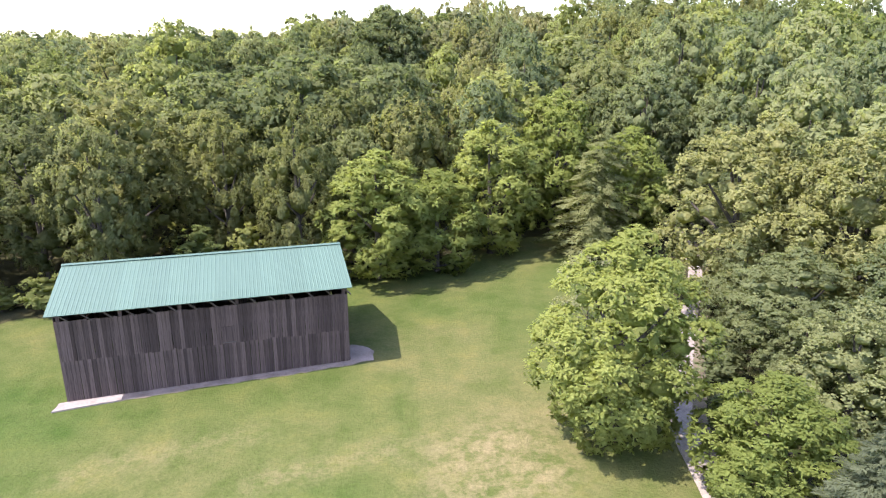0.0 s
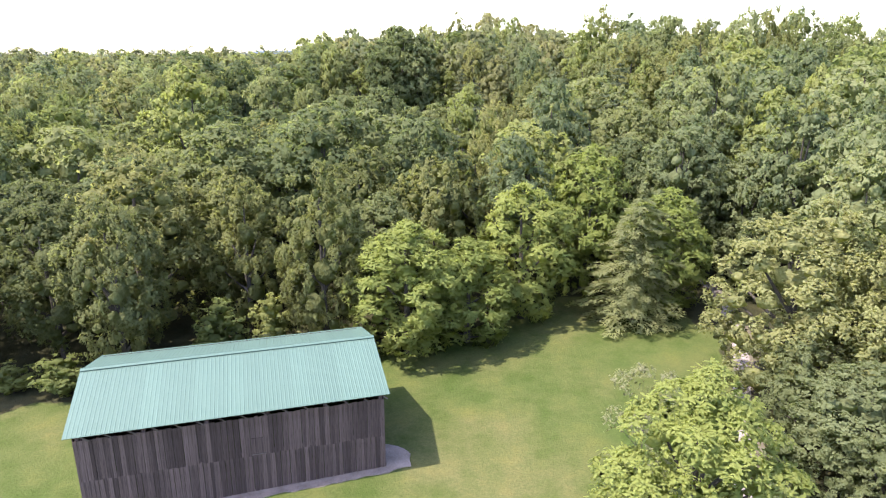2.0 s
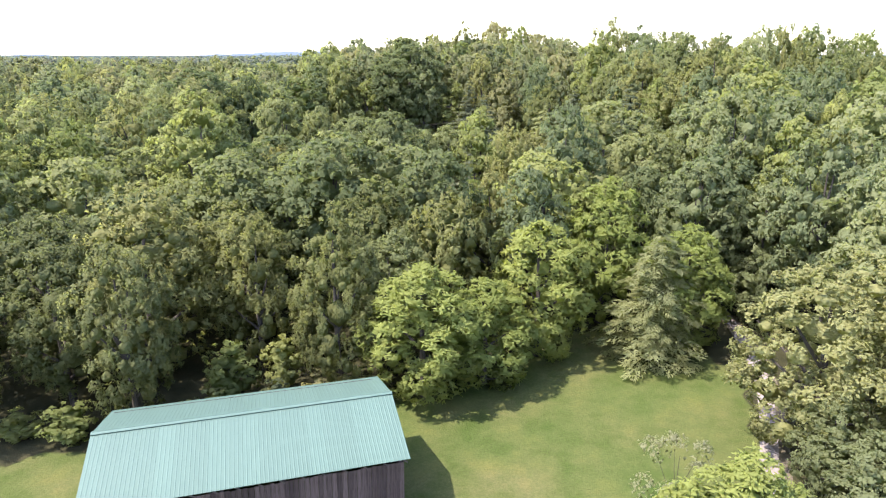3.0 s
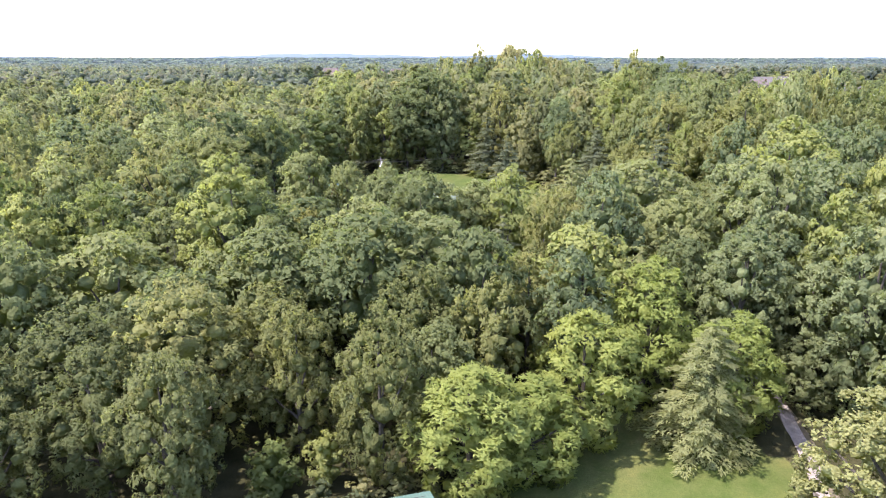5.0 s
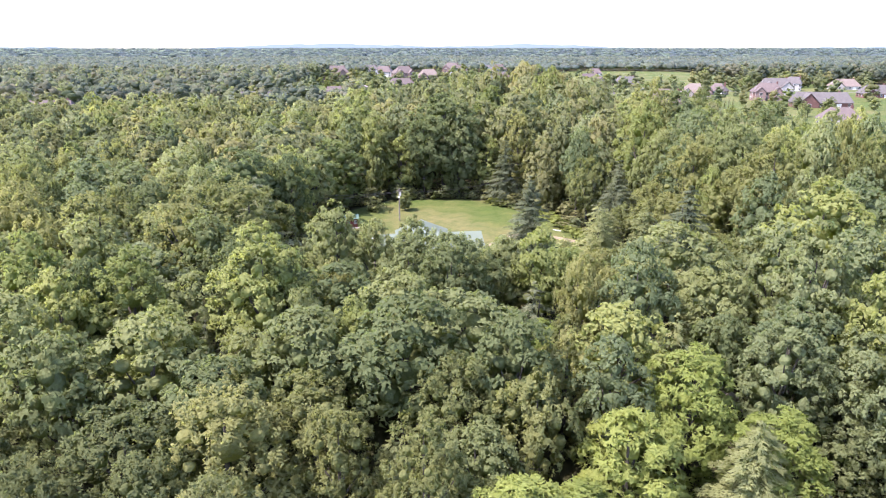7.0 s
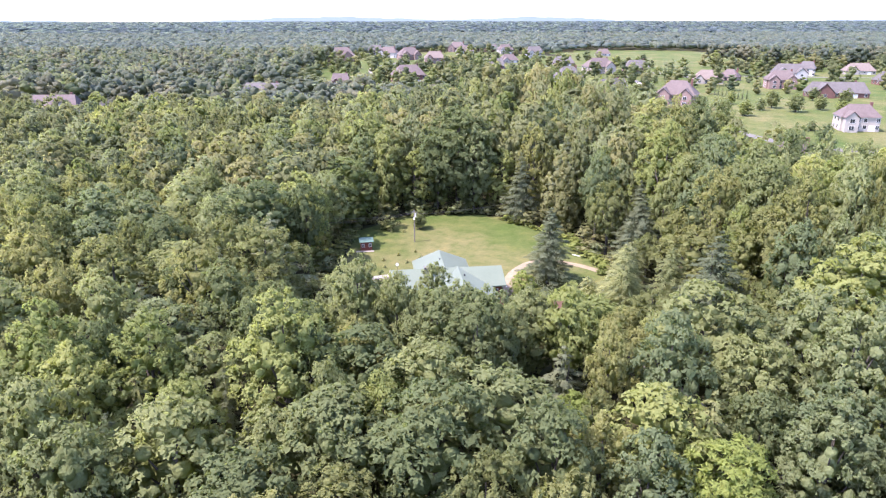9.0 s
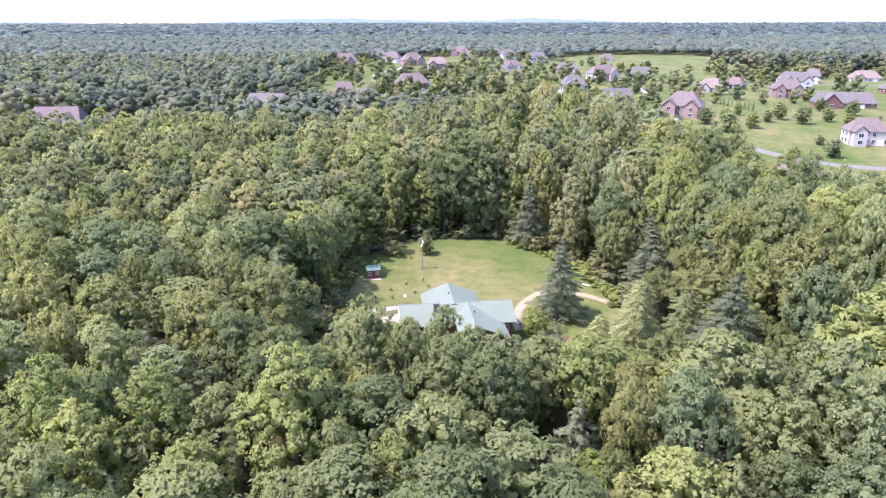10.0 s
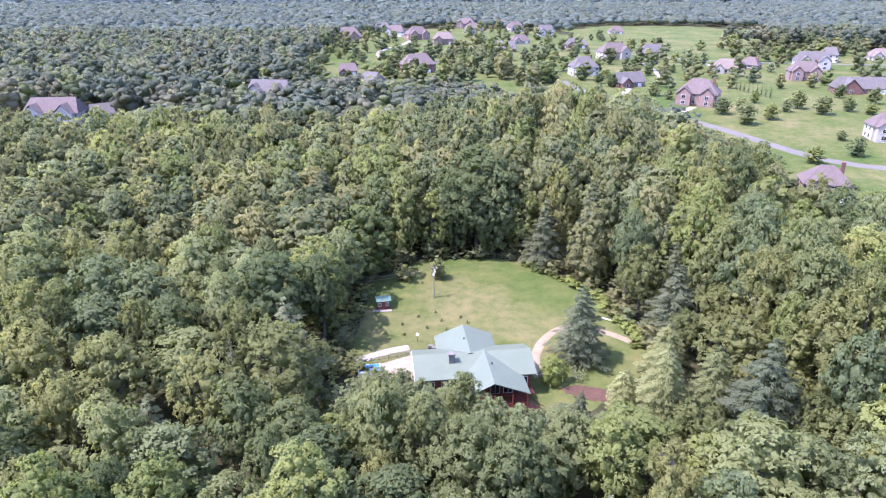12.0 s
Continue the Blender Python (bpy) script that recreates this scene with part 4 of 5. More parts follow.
    for i in range(19):
        x = -h - SIDE + panel_w * i
        piece("roof_panel", me, barn, pose(x, -OVER, EAVE, ang, 0, 0))
        piece("roof_panel", me, barn, pose(x + panel_w, D + OVER, EAVE, ang, 0, 180))
    bm = bmesh.new()
    for s in (-1, 1):
        box(bm, -h - SIDE, h + SIDE, 0 if s > 0 else -0.2, 0.2 if s > 0 else 0, 0.02, 0.045, pose(0, D / 2, RIDGE + 0.03) @ pose(0, 0, 0, -s * ang))
    part("ridge_cap", bm, METAL_GREEN, barn)
    # rafters with braces under the eaves
    for x in np.linspace(-h + 0.3, h - 0.3, 15):
        for s in (-1, 1):
            y0 = -OVER + 0.08 if s < 0 else D + OVER - 0.08
            bm = bmesh.new()
            beam(bm, (x, y0, EAVE - 0.06), (x, D / 2, RIDGE - 0.08), 0.06, 0.12)
            part("rafter", bm, WOOD_OLD, barn)
            if s < 0:
                bm = bmesh.new()
                beam(bm, (x, y0 + 0.25, EAVE - 0.06), (x + 0.5, -0.05, top - 0.9), 0.075)
                part("brace", bm, WOOD_PALE, barn)
    return barn


build_barn()


def slab(name, corners, lift, thick, mat, label, cat):
    bm = bmesh.new()
    lo = [bm.verts.new((x, y, gz(x, y) - thick)) for x, y in corners]
    hi = [bm.verts.new((x, y, gz(x, y) + lift)) for x, y in corners]
    bm.faces.new(hi)
    bm.faces.new(lo[::-1])
    for i in range(len(corners)):
        j = (i + 1) % len(corners)
        bm.faces.new((lo[i], lo[j], hi[j], hi[i]))
    bmesh.ops.recalc_face_normals(bm, faces=bm.faces)
    me = bpy.data.meshes.new(name)
    bm.to_mesh(me)
    bm.free()
    me.materials.append(mat)
    return tagged(new(name, me), label, cat, "", "structure")


def barn_xy(u, v):
    a = radians(16.53)
    return -14.05 + u * math.cos(a) - v * math.sin(a), 36.45 + u * math.sin(a) + v * math.cos(a)


def ragged(pts, rng, wob):
    """An outline with small uneven steps between its corners."""
    out = []
    for (x0, y0), (x1, y1) in zip(pts, pts[1:] + pts[:1]):
        n = max(1, int(math.hypot(x1 - x0, y1 - y0) / 0.45))
        out += [(x0 + (x1 - x0) * k / n + rng.uniform(-wob, wob), y0 + (y1 - y0) * k / n + rng.uniform(-wob, wob)) for k in range(n)]
    return out


apron_rng = random.Random(9)
APRON = simple("worn_gravel_apron", (0.15, 0.118, 0.10), (0.29, 0.235, 0.205), 1.2, 0.95, 0, 0.7, 0.04)
slab("barn_apron", ragged([barn_xy(u, v) for u, v in ((-5.4, -0.8), (0, -0.66), (5, -0.7), (8.4, -0.6), (9.8, -0.4), (10.0, 0.9), (9.5, 1.8), (8.9, 2.3), (8.4, 2.3), (8.4, 0.06), (-5.4, 0.06))],
                          apron_rng, 0.09), 0.05, 0.3, APRON, "pale worn gravel apron along the barn wall", "apron")
bed_rng = random.Random(12)
slab("mulch_bed", ragged([(3.2 + 4.4 * math.cos(0.52 * k), 118.6 - 0.25 * 4.4 * math.cos(0.52 * k) + 1.9 * math.sin(0.52 * k)) for k in range(12)], bed_rng, 0.28), 0.05, 0.3, RED_EARTH,
     "bare reddish earth under the pines", "earth")
slab("concrete_step", ragged([barn_xy(u, v) for u, v in ((-8.9, -0.95), (-7.6, -0.85), (-5.3, -0.8), (-5.3, -0.02), (-8.75, -0.02))], apron_rng, 0.05), 0.09, 0.3, CONCRETE,
     "cracked white concrete pad at the barn corner", "pad")


# ---- the cabin in the clearing ----
def gable_roof(bm, x0, x1, half, eave, ridge, thick=0.16):
    """A two-sided roof along x, ridge at y = 0."""
    for s in (-1, 1):
        a = [Vector((x0, s * half, eave)), Vector((x1, s * half, eave)), Vector((x1, 0, ridge)), Vector((x0, 0, ridge))]
        v = [bm.verts.new(p) for p in a] + [bm.verts.new(p + Vector((0, 0, thick))) for p in a]
        for f in ((0, 1, 2, 3), (4, 5, 6, 7), (0, 1, 5, 4), (1, 2, 6, 5), (2, 3, 7, 6), (3, 0, 4, 7)):
            bm.faces.new([v[i] for i in f])
    bmesh.ops.recalc_face_normals(bm, faces=bm.faces)


def window(parent, x, y, z, w, h, facing):
    """A framed window on a wall that faces the given way (degrees about z)."""
    f = part("window", boxes((-w / 2 - 0.1, w / 2 + 0.1, -0.08, 0.06, -0.1, h + 0.1)), WHITE, parent)
    f.matrix_basis = pose(x, y, z, 0, 0, facing)
    part("pane", boxes((-w / 2, -0.04, -0.11, -0.07, 0.0, h), (0.04, w / 2, -0.11, -0.07, 0.0, h)), GLASS_DARK, f)
    return f


def lopsided_roof(bm, x0, x1, near, far, eave_near, eave_far, ridge, thick=0.16):
    """A roof along x whose two sides differ in width: near on -y, far on +y."""
    for y, e in ((-near, eave_near), (far, eave_far)):
        a = [Vector((x0, y, e)), Vector((x1, y, e)), Vector((x1, 0, ridge)), Vector((x0, 0, ridge))]
        v = [bm.verts.new(p) for p in a] + [bm.verts.new(p + Vector((0, 0, thick))) for p in a]
        for f in ((0, 1, 2, 3), (4, 5, 6, 7), (0, 1, 5, 4), (1, 2, 6, 5), (2, 3, 7, 6), (3, 0, 4, 7)):
            bm.faces.new([v[i] for i in f])
    bmesh.ops.recalc_face_normals(bm, faces=bm.faces)


def build_cabin():
    g = gz(-15, 121)
    cabin = thing("log_cabin", pose(-15.0, 121.3, g, 0, 0, 8.5), "red log cabin with pale green metal cross-gable roof", "house")
    E, Rg = 10.0 - g, 11.8 - g
    part("wall", boxes((-9.2, 8.2, -3.9, 3.9, -0.4, E + 0.1)), LOG_RED, cabin)
    part("wall", boxes((-0.9, 5.6, -5.6, -3.9, -0.4, E + 0.1)), LOG_RED, cabin)
    part("wall", boxes((-5.2, 3.4, 3.9, 8.0, -0.4, E + 0.1)), LOG_RED, cabin)
    bm = bmesh.new()
    gable_roof(bm, -9.9, 8.9, 4.55, E, Rg)
    part("roof", bm, ROOF_CABIN, cabin)
    bm = bmesh.new()
    lopsided_roof(bm, -9.3, 0.4, 5.4, 2.7, E - 0.25, E + 0.55, Rg + 0.05)
    bm.transform(pose(1.4, 0, 0.03, 0, 0, 90))
    part("roof", bm, ROOF_CABIN, cabin)
    bm = bmesh.new()
    gable_roof(bm, -0.4, 8.8, 4.9, E - 0.1, Rg + 0.05)
    bm.transform(pose(-0.8, 0, 0.05, 0, 0, 90))
    part("roof", bm, ROOF_CABIN, cabin)
    # raised porch with posts, rails and steps
    deck = E - 2.7
    part("deck", boxes((-1.4, 7.2, -9.4, -5.6, deck - 0.15, deck), (5.6, 8.4, -5.6, -3.9, deck - 0.15, deck)), LOG_RED, cabin)
    for x, y in ((-1.2, -9.2), (1.5, -9.2), (4.2, -9.2), (6.4, -9.2), (6.9, -6.8), (6.9, -4.6)):
        part("post", boxes((x - 0.1, x + 0.1, y - 0.1, y + 0.1, -0.5, E - 0.1 if x < 6.5 else deck + 1.0)), LOG_RED, cabin)
    for z in (0.15, 0.4, 0.65, 0.95):
        part("rail", boxes((-1.2, 6.4, -9.24, -9.16, deck + z, deck + z + 0.07)), LOG_RED, cabin)
        part("rail", boxes((6.86, 6.94, -7.6, -4.4, deck + z, deck + z + 0.07)), LOG_RED, cabin)
    for k in range(8):
        part("step", boxes((7.2 + 0.28 * k, 7.5 + 0.28 * k, -9.3, -8.0, deck - 0.2 * (k + 1), deck - 0.2 * (k + 1) + 0.06)), LOG_RED, cabin)
    part("deck_skirt", boxes((-1.35, 7.1, -9.3, -9.24, -0.4, deck - 0.15), (7.06, 7.12, -9.3, -5.6, -0.4, deck - 0.15)), LOG_RED, cabin)
    part("fascia", boxes((-9.95, -9.85, -4.6, 4.6, E - 0.12, E + 0.02), (8.85, 8.95, -4.6, 4.6, E - 0.12, E + 0.02)), WHITE, cabin)
    for x0, y0, x1, y1, z in ((-9.9, 0, 8.9, 0, Rg + 0.02), (1.4, -9.3, 1.4, 0.4, Rg + 0.1), (-0.8, -0.4, -0.8, 8.8, Rg + 0.12)):
        bm = bmesh.new()
        beam(bm, (x0, y0, z), (x1, y1, z), 0.28, 0.05) if x0 != x1 else beam(bm, (x0, y0, z), (x1, y1, z), 0.28, 0.05)
        part("ridge_cap", bm, ROOF_CABIN, cabin)
    for y in (-9.3, -8.0):
        bm = bmesh.new()
        beam(bm, (7.0, y, deck + 0.9), (9.4, y, deck - 0.8), 0.07, 0.1)
        part("handrail", bm, LOG_RED, cabin)
    for x in (-0.6, 2.2, 4.2):
        window(cabin, x, -5.6, deck + 0.6, 1.3, 1.4, 0)
    for x in (-7.5, -5.2, 7.0):
        window(cabin, x, -3.9, deck + 0.7, 1.1, 1.3, 0)
    window(cabin, 8.2, 0.0, deck + 0.7, 1.3, 1.3, 90)
    for x, y in ((-1.2, 4.3), (2.0, -3.6)):
        part("vent_pipe", boxes((x - 0.12, x + 0.12, y - 0.12, y + 0.12, Rg - 0.7, Rg + 0.3)), DARK, cabin)
    part("chimney", boxes((-4.4, -3.5, -1.9, -1.1, E, Rg + 0.9), (-4.5, -3.4, -2.0, -1.0, Rg + 0.9, Rg + 1.05)), STONE, cabin)
    return cabin


build_cabin()


def hip_roof(bm, w, d, eave, rise, over=0.6, cut=1.0):
    """Hipped (cut 1) or gabled (cut 0) roof, ridge along x."""
    a, b = w / 2 + over, d / 2 + over
    r = a - b * cut if cut else a
    pts = [(-a, -b, eave), (a, -b, eave), (a, b, eave), (-a, b, eave), (-r, 0, eave + rise), (r, 0, eave + rise)]
    v = [bm.verts.new(p) for p in pts]
    for f in ((0, 1, 5, 4), (2, 3, 4, 5), (1, 2, 5), (3, 0, 4), (3, 2, 1, 0)):
        bm.faces.new([v[i] for i in f])


def suburb_house(x, y, turn, w, d, storeys, wall, roof, hip=0.8, wing=1, label=""):
    g = gz(x, y)
    w, d = 0.9 * w, 0.9 * d
    names = ("red brick", "pinkish brick", "cream sided", "white sided")
    tops = ("grey", "brown", "tan")
    ob = thing("house", pose(x, y, g, 0, 0, turn), label or f"{names[wall]} suburban house with {tops[roof]} shingle roof on a lawn", "house", "suburban houses")
    E = 2.75 * storeys
    part("wall", boxes((-w / 2, w / 2, -d / 2, d / 2, -0.5, E)), BRICKS[wall], ob)
    bm = bmesh.new()
    hip_roof(bm, w, d, E, d * 0.52, 0.5, hip)
    part("roof", bm, ROOFS[roof], ob)
    ww = w * 0.34
    for k in range(wing):
        cx = (-0.28 + 0.56 * k) * w
        part("wing_wall", boxes((cx - ww / 2, cx + ww / 2, -d / 2 - 3.0, -d / 2, -0.5, E - 0.1)), BRICKS[wall], ob)
        bm = bmesh.new()
        gable_roof(bm, -d / 2 - 3.4, 0.0, ww / 2 + 0.4, E - 0.15, E + ww * 0.5)
        bm.transform(pose(cx, 0, 0, 0, 0, 90))
        part("wing_roof", bm, ROOFS[roof], ob)
        bm = bmesh.new()
        v = [bm.verts.new(p) for p in ((cx - ww / 2, -d / 2 - 2.98, E - 0.12), (cx + ww / 2, -d / 2 - 2.98, E - 0.12), (cx, -d / 2 - 2.98, E + ww * 0.48 - 0.1))]
        v += [bm.verts.new(p.co + Vector((0, 0.2, 0))) for p in v]
        for f in ((0, 1, 2), (5, 4, 3), (0, 3, 4, 1), (1, 4, 5, 2), (2, 5, 3, 0)):
            bm.faces.new([v[i] for i in f])
        part("gable", bm, BRICKS[wall], ob)
        for s in range(storeys):
            window(ob, cx, -d / 2 - 3.0, 0.8 + 2.75 * s, 1.7, 1.5, 0)
    for s in range(storeys):
        for fx in (-0.05, 0.12, 0.44):
            window(ob, fx * w, -d / 2, 0.8 + 2.75 * s, 1.2, 1.5, 0)
        for fy in (-0.2, 0.2):
            window(ob, -w / 2, fy * d, 0.8 + 2.75 * s, 1.1, 1.4, -90)
            window(ob, w / 2, fy * d, 0.8 + 2.75 * s, 1.1, 1.4, 90)
    part("garage_door", boxes((w * 0.22, w * 0.22 + 2.6, -d / 2 - 0.06, -d / 2, 0, 2.3)), WHITE, ob)
    part("chimney", boxes((w * 0.3, w * 0.3 + 1.0, d * 0.1, d * 0.1 + 0.8, E * 0.8, E + d * 0.52 + 0.7)), BRICKS[0], ob)
    return ob


suburb = []
# nearest row of houses: x, y, turn, width, depth, storeys, wall, roof, hip, wings
for r in [(97, 362, -28, 21, 14, 2, 1, 1, 0.9, 2), (75, 418, 20, 19, 11, 1, 0, 0, 0.0, 1), (156, 486, -15, 22, 13, 1, 2, 2, 0.9, 1), (179, 506, -40, 14, 11, 1, 1, 1, 0.8, 1),
          (57, 464, 10, 18, 13, 2, 3, 0, 0.8, 1), (190, 452, -12, 20, 12, 2, 1, 1, 0.8, 2)]:
    suburb.append(suburb_house(*r))
for r in [(220, 505, -10, 24, 13, 2, 3, 0, 0.5, 2), (197, 399, -8, 34, 12, 1, 0, 0, 0.4, 1), (147, 290, -10, 16, 10, 2, 2, 1, 0.8, 1), (87.5, 219, -14, 14, 10, 2, 1, 1, 1.0, 1),
          (133, 590, 5, 22, 13, 1, 0, 0, 0.7, 1), (97, 566, 15, 26, 14, 2, 2, 1, 0.9, 2), (82, 656, 0, 22, 13, 1, 1, 0, 0.7, 1)]:
    suburb.append(suburb_house(*r))
for r in [(68, 788, 12, 22, 14, 2, 3, 0, 0.6, 2), (-19, 930, -10, 26, 15, 2, 1, 1, 0.9, 2), (-70, 750, 25, 26, 16, 2, 1, 1, 0.9, 2), (-50, 480, 18, 24, 14, 2, 0, 1, 0.8, 1),
          (-139, 716, 8, 34, 18, 2, 1, 1, 0.8, 2), (-73, 424, -35, 15, 10, 1, 3, 0, 0.4, 1), (-95, 470, 12, 13, 10, 1, 0, 1, 0.3, 1)]:
    suburb.append(suburb_house(*r))
for r in [(-86, 398, 20, 15, 10, 1, 2, 1, 0.6, 1), (-119, 374, -6, 24, 11, 2, 3, 0, 0.3, 2), (-157, 373, 4, 22, 10, 1, 2, 1, 0.4, 1), (-201, 320, 6, 26, 13, 2, 3, 1, 0.4, 2),
          (-186, 330, 30, 12, 9, 1, 2, 0, 0.3, 1), (14, 626, -5, 26, 13, 1, 0, 0, 0.5, 1), (34, 705, 18, 20, 12, 1, 2, 1, 0.8, 1)]:
    suburb.append(suburb_house(*r))
for r in [(24, 940, 0, 30, 14, 1, 1, 0, 0.8, 2), (40, 860, 15, 20, 13, 2, 2, 1, 0.8, 1), (-97, 795, -12, 24, 14, 2, 3, 1, 0.8, 1), (-120, 860, 5, 22, 13, 2, 2, 0, 0.8, 1),
          (-40, 690, 8, 22, 13, 2, 1, 2, 0.8, 1), (252, 545, -30, 13, 11, 2, 3, 0, 0.5, 1), (300, 560, -8, 24, 12, 1, 2, 2, 0.8, 1)]:
    suburb.append(suburb_house(*r))
for r in [(155, 835, 0, 18, 12, 1, 2, 1, 0.7, 1), (330, 520, -14, 24, 12, 2, 1, 1, 0.8, 1), (360, 470, -20, 24, 12, 2, 3, 0, 0.8, 1), (270, 470, -5, 20, 12, 1, 0, 0, 0.6, 1),
          (255, 350, -25, 22, 12, 2, 0, 1, 0.8, 1), (-10, 830, 10, 22, 13, 2, 3, 1, 0.8, 1)]:
    suburb.append(suburb_house(*r))

strip("street", [(40, 436), (48.6, 394), (63, 364), (75, 337), (84, 316), (92, 298), (104.5, 268), (114.5, 256), (132, 248), (200, 226)], 7.0, ASPHALT,
      "grey asphalt street past the lawns", 0.08)
strip("street", [(-45, 520), (-29, 576), (-16, 632), (-3, 676), (22, 690), (53, 667), (80, 640), (110, 612), (150, 560), (200, 540), (300, 520)], 7.0, ASPHALT,
      "pale asphalt street between the houses", 0.08)
strip("driveway", [(77, 334), (86, 344), (92, 352)], 4.0, CONCRETE, "pale concrete driveway", 0.08)
strip("driveway", [(60, 372), (69, 395), (74, 409)], 4.0, CONCRETE, "pale concrete driveway", 0.08)
strip("driveway", [(104, 453), (112, 520), (107, 610)], 4.0, CONCRETE, "pale concrete driveway", 0.08)
strip("driveway", [(155, 560), (158, 520), (157, 495)], 5.0, CONCRETE, "pale concrete driveway", 0.08)
strip("driveway", [(-85, 560), (-92, 620), (-80, 680), (-74, 738)], 6.0, CONCRETE, "pale concrete driveway", 0.08)

# yard trees: small crowns standing free on the lawns
yard_rng = np.random.default_rng(21)
YARD_A = [(81, 384), (86, 373), (99, 335), (102, 314), (125, 363), (130, 340), (116, 323), (144, 334), (110, 341), (128, 287), (122, 265), (103, 256), (139, 348), (159, 341),
          (165, 334), (99, 466), (119, 481), (135, 496), (61, 428), (69, 449), (65, 414), (77, 440), (111, 392), (121, 408), (150, 458), (31, 545), (-9, 585)]
YARD_B = [(-60, 509), (-62, 451), (-68, 478), (-97, 543), (-118, 563), (-55, 530), (-75, 600), (-20, 600), (5, 660), (50, 620), (60, 690), (110, 640), (125, 520), (205, 480), (235, 470), (250, 440),
          (175, 380), (182, 362), (215, 378), (155, 300), (170, 290)]
for x, y in YARD_A + YARD_B + [(79, 208), (94, 206), (70, 226)]:
    R = yard_rng.uniform(2.3, 4.4)
    tree(["oak", "maple", "maple", "poplar"][int(yard_rng.integers(4))], x, y, gz(x, y) + R * yard_rng.uniform(1.7, 2.4), R, "small", "yard trees", "small round green shade tree standing on a lawn")
for k in range(9):
    x, y = 133 + 0.75 * k, 408 - 3.75 * k
    tree("pine", x, y, gz(x, y) + 5.2 + 0.12 * k, 1.1, "small", "row of arborvitae", "narrow dark green arborvitae in a garden row")
more = [(x, y) for x, y in zip(yard_rng.uniform(-150, 400, 900), yard_rng.uniform(420, 940, 900)) if bool(inside(SUBURB, x, y))][:230]
more += list(zip(yard_rng.uniform(-75, 38, 90), yard_rng.uniform(395, 600, 90))) + list(zip(yard_rng.uniform(-160, -90, 60), yard_rng.uniform(400, 800, 60)))
more += list(zip(yard_rng.uniform(-34, 8, 46), yard_rng.uniform(450, 590, 46))) + list(zip(yard_rng.uniform(195, 330, 50), yard_rng.uniform(545, 620, 50)))
more += list(zip(yard_rng.uniform(30, 200, 26), yard_rng.uniform(400, 560, 26)))
more = [(x, y) for x, y in more if all((x - h.location.x) ** 2 + (y - h.location.y) ** 2 > 320 for h in suburb)]
stuff_trees("yard_woods", [(x, y, gz(x, y) + r * yard_rng.uniform(1.8, 2.8), r) for (x, y), r in zip(more, yard_rng.uniform(2.8, 6.0, len(more)))], yard_rng, 7, 90, 0.9,
            "scattered round trees between the far houses", mats=MIDDLE, per=6, lump=1.3, core=1.0, clump=0.6)


# ---- small things in the clearing ----
def build_shed():
    x, y = -33.0, 147.8
    shed = thing("garden_shed", pose(x, y, gz(x, y), 0, 0, 14) @ Matrix.Diagonal((0.85, 0.85, 0.95, 1)), "small red board shed with a green metal roof", "shed")
    part("wall", boxes((-1.35, 1.35, -1.0, 1.0, -0.2, 2.1)), LOG_RED, shed)
    bm = bmesh.new()
    gable_roof(bm, -1.75, 1.75, 1.45, 2.0, 2.75, 0.06)
    part("roof", bm, METAL_GREEN, shed)
    part("door", boxes((-0.45, 0.45, -1.05, -1.0, 0.05, 1.85)), LOG_RED, shed)
    window(shed, 0.85, -1.0, 0.9, 0.5, 0.6, 0)
    window(shed, -0.85, -1.0, 0.9, 0.5, 0.6, 0)
    slab("shed_pad", [(x - 1.9, y - 1.9), (x + 1.8, y - 1.7), (x + 1.8, y - 0.9), (x - 1.9, y - 1.0)], 0.06, 0.2, GRAVEL, "small patch of pale gravel before the shed", "pad")


build_shed()


def build_pole():
    x, y = -23.1, 152.2
    g = gz(x, y)
    pole = thing("utility_pole", pose(x, y, g), "grey wooden utility pole with a white yard lamp", "utility pole")
    V, Q = tubes([([(0, 0, -0.5), (0, 0, 7.2)], [0.15, 0.11])], 8)
    piece("post", mesh_of("post", V, Q, None, [POLE_WOOD]), pole)
    part("crossarm", boxes((-0.7, 0.7, -0.05, 0.05, 6.6, 6.72)), POLE_WOOD, pole)
    V, Q = tubes([([(0.25, 0, 5.6), (0.25, 0, 6.4)], [0.18, 0.18])], 8)
    piece("transformer", mesh_of("transformer", V, Q, None, [WHITE]), pole)
    part("lamp", boxes((-0.12, 0.12, -0.8, -0.15, 5.4, 5.52), (-0.18, 0.18, -0.95, -0.6, 5.25, 5.42)), WHITE, pole)
    for n, (ex, ey, ez) in enumerate([(-48, 142, 9.5), (-48, 140, 9.0), (9, 163, 8.5)]):
        a = Vector((x, y, g + 6.65 - 0.2 * n))
        b = Vector((ex, ey, gz(ex, ey) + ez))
        path = [a.lerp(b, k / 10) - Vector((0, 0, 1.1 * (1 - (k / 5 - 1) ** 2))) for k in range(11)]
        V, Q = tubes([(path, [0.022] * 11)], 4)
        tagged(new("power_line", mesh_of("power_line", V, Q, None, [DARK])), "thin dark power line strung from a pole", "cable", "power lines")


build_pole()

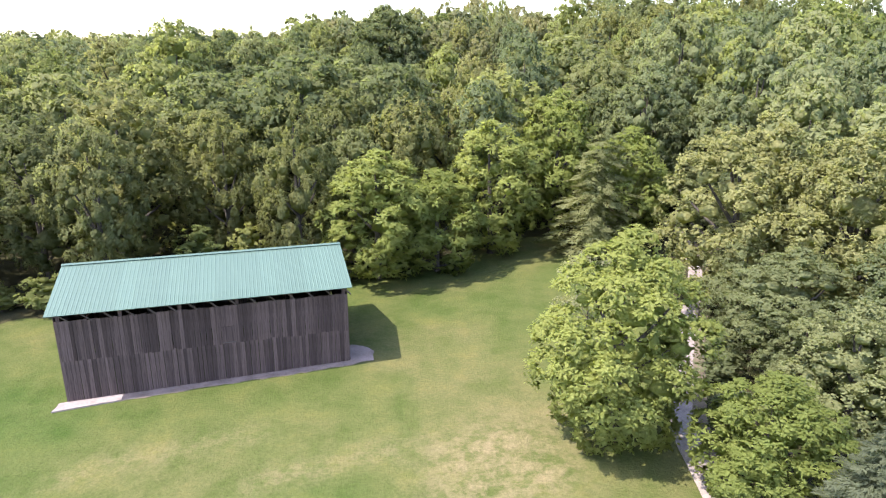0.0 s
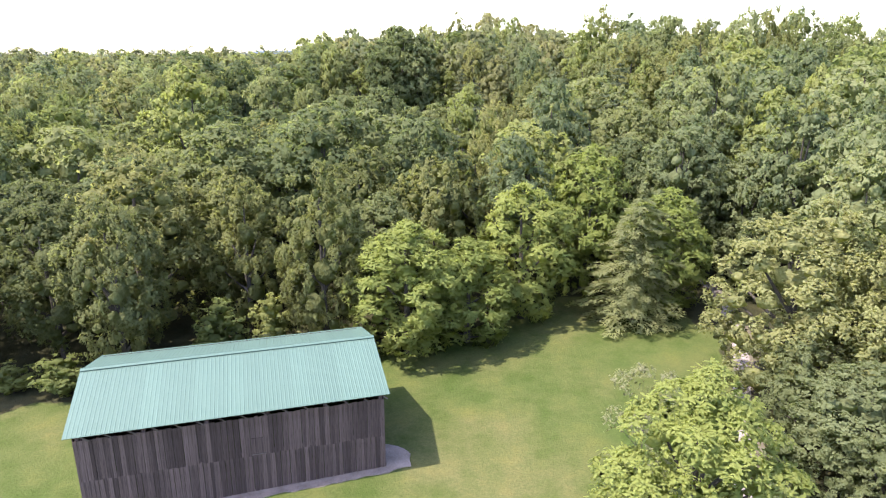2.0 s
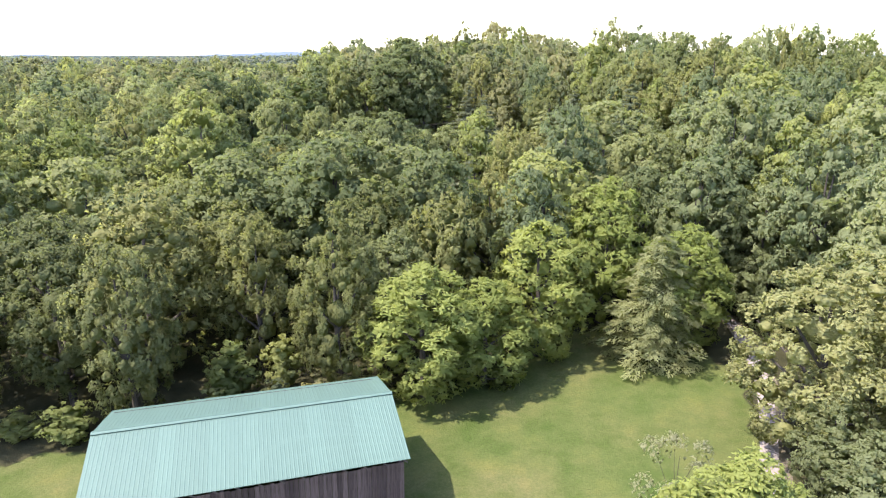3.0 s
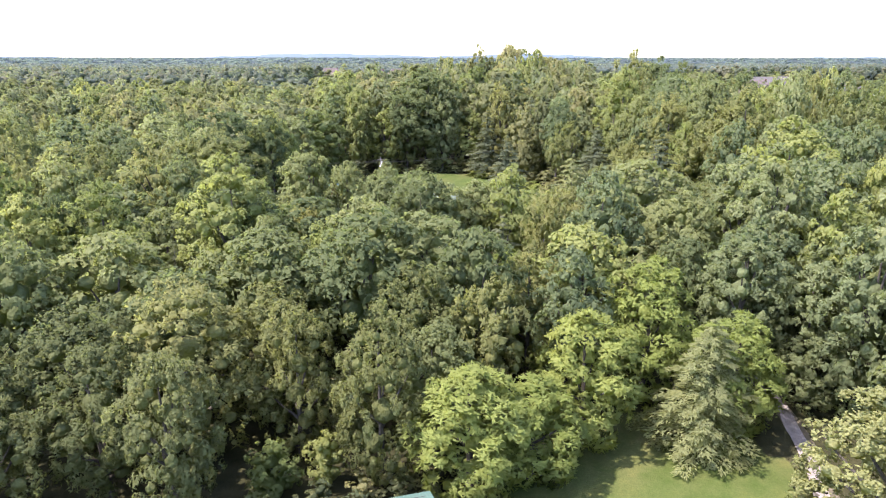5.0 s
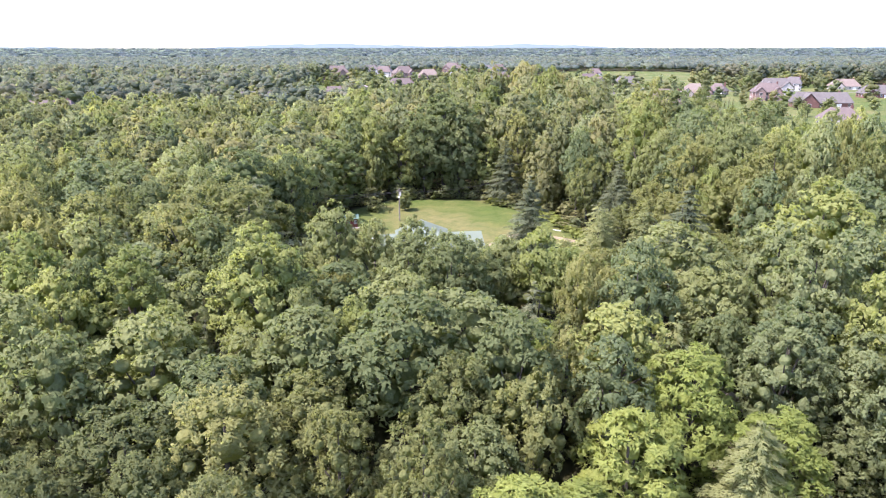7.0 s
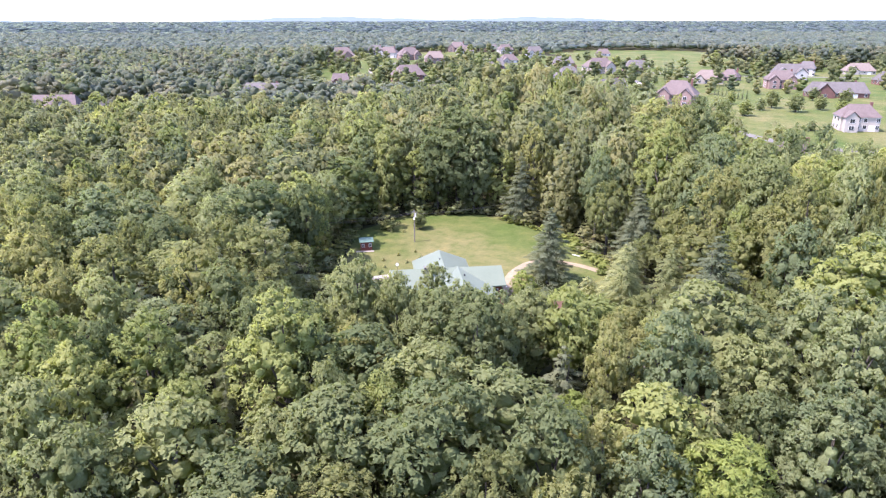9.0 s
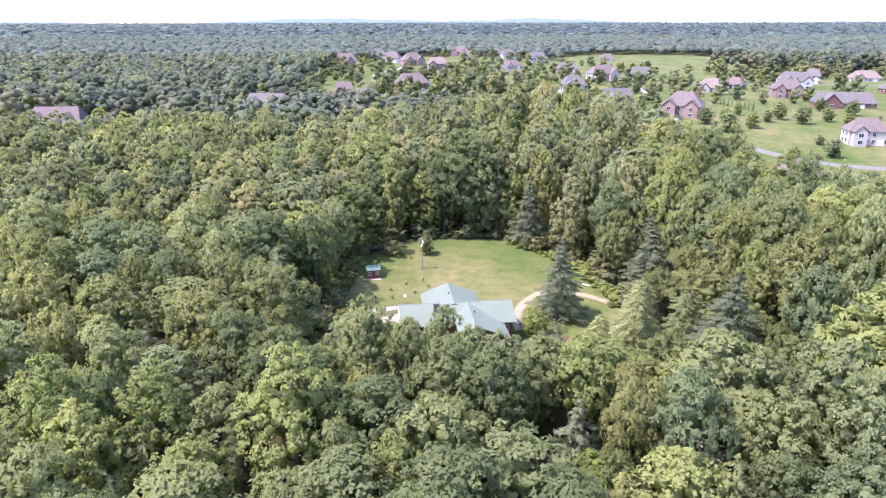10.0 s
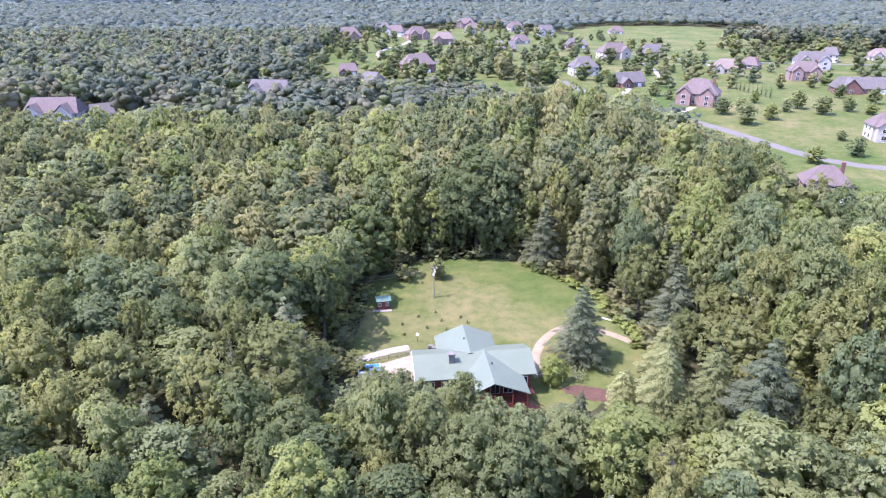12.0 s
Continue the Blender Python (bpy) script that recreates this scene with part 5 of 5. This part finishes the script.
# saplings planted in rows on the lawn
for x, y in [(-22.5, 145.6), (-25.8, 143.8), (-28.6, 140.8), (-31.4, 137.6), (-27.9, 136.9), (-23.8, 139.4), (-20.2, 138.7), (-21.2, 142.2), (-17.6, 143.4), (-16.2, 141.4), (-26.0, 158.8), (-28.8, 159.4)]:
    tree("cedar", x, y, gz(x, y) + 0.75, 0.42, "small", "saplings on the lawn", "tiny dark green sapling planted in the lawn")
tree("willow", -29.8, 160.8, gz(-29.8, 160.8) + 3.6, 2.5, "small", "clearing shrubs", "pale green rounded shrub in the clearing")
tree("oak", -22.6, 161.0, gz(-22.6, 161.0) + 5.2, 1.9, "small", "clearing shrubs", "small dark greyish ornamental tree on the lawn")
tree("walnut", -2.6, 121.5, gz(-2.6, 121.5) + 5.0, 2.3, "small", "clearing shrubs", "young yellow-green tree beside the cabin")


WHITE_STONE = simple("crushed_white_stone", (0.15, 0.135, 0.12), (0.30, 0.275, 0.25), 1.1, 0.95, 0, 0.9, 0.05)
PATIO = simple("patio_concrete", (0.17, 0.14, 0.105), (0.29, 0.245, 0.19), 0.9, 0.9, 0, 0.5, 0.02)


def build_yard():
    slab("patio", [(-31.5, 121.5), (-32, 126.5), (-26, 130.0), (-24.6, 128.6), (-24.4, 122.0)], 0.08, 0.3, PATIO, "pale tan concrete patio beside the cabin", "patio")
    strip("stone_path", [(-36.2, 127.2), (-33.5, 129.3), (-30, 131.4), (-26.6, 132.6)], 2.3, WHITE_STONE, "white crushed stone path", 0.06, "path")
    pool = thing("pool", pose(-32.6, 125.0, gz(-32.6, 125) + 0.05, 0, 0, 12), "small above-ground pool under a blue cover", "pool")
    part("rim", boxes((-1.9, 1.9, -1.2, 1.2, -0.2, 0.55)), WHITE, pool)
    part("cover", boxes((-1.75, 1.75, -1.05, 1.05, 0.55, 0.62)), BLUE, pool)
    fence = thing("fence", pose(0, 0, 0), "dark wooden rail fence along the path", "fence")
    a, b = Vector((-35.5, 126.4, 0)), Vector((-22.5, 130.8, 0))
    n = 9
    for k in range(n + 1):
        p = a.lerp(b, k / n)
        z = gz(p.x, p.y)
        part("post", boxes((p.x - 0.06, p.x + 0.06, p.y - 0.06, p.y + 0.06, z - 0.2, z + 1.15)), POLE_WOOD, fence)
        if k < n:
            q = a.lerp(b, (k + 1) / n)
            for h in (0.55, 1.0):
                bm = bmesh.new()
                beam(bm, (p.x, p.y, z + h), (q.x, q.y, gz(q.x, q.y) + h), 0.06, 0.1)
                part("rail", bm, POLE_WOOD, fence)
    for x, y in ((-22.6, 131.3), (-21.9, 130.7)):
        grill = thing("grill", pose(x, y, gz(x, y)), "dark grey covered grill on the deck", "grill")
        part("cabinet", boxes((-0.5, 0.5, -0.3, 0.3, 0.1, 0.85)), DARK, grill)
        part("lid", boxes((-0.48, 0.48, -0.28, 0.28, 0.86, 1.2)), STONE, grill)
    dish = thing("satellite_dish", pose(-25.2, 134.5, gz(-25.2, 134.5)), "white satellite dish on a thin post", "antenna")
    part("post", boxes((-0.04, 0.04, -0.04, 0.04, -0.2, 1.5)), DARK, dish)
    bm = bmesh.new()
    bmesh.ops.create_cone(bm, cap_ends=True, segments=14, radius1=0.1, radius2=0.3, depth=0.12, matrix=pose(0, -0.1, 1.6, 60, 0, 20))
    part("reflector", bm, WHITE, dish)


build_yard()
plank = thing("plank", pose(10.2, 143.0, gz(10.2, 143.0) + 0.06, 0, 0, -35), "short white plank lying in the grass", "plank")
part("board", boxes((-0.9, 0.9, -0.12, 0.12, -0.03, 0.06)), WHITE, plank)
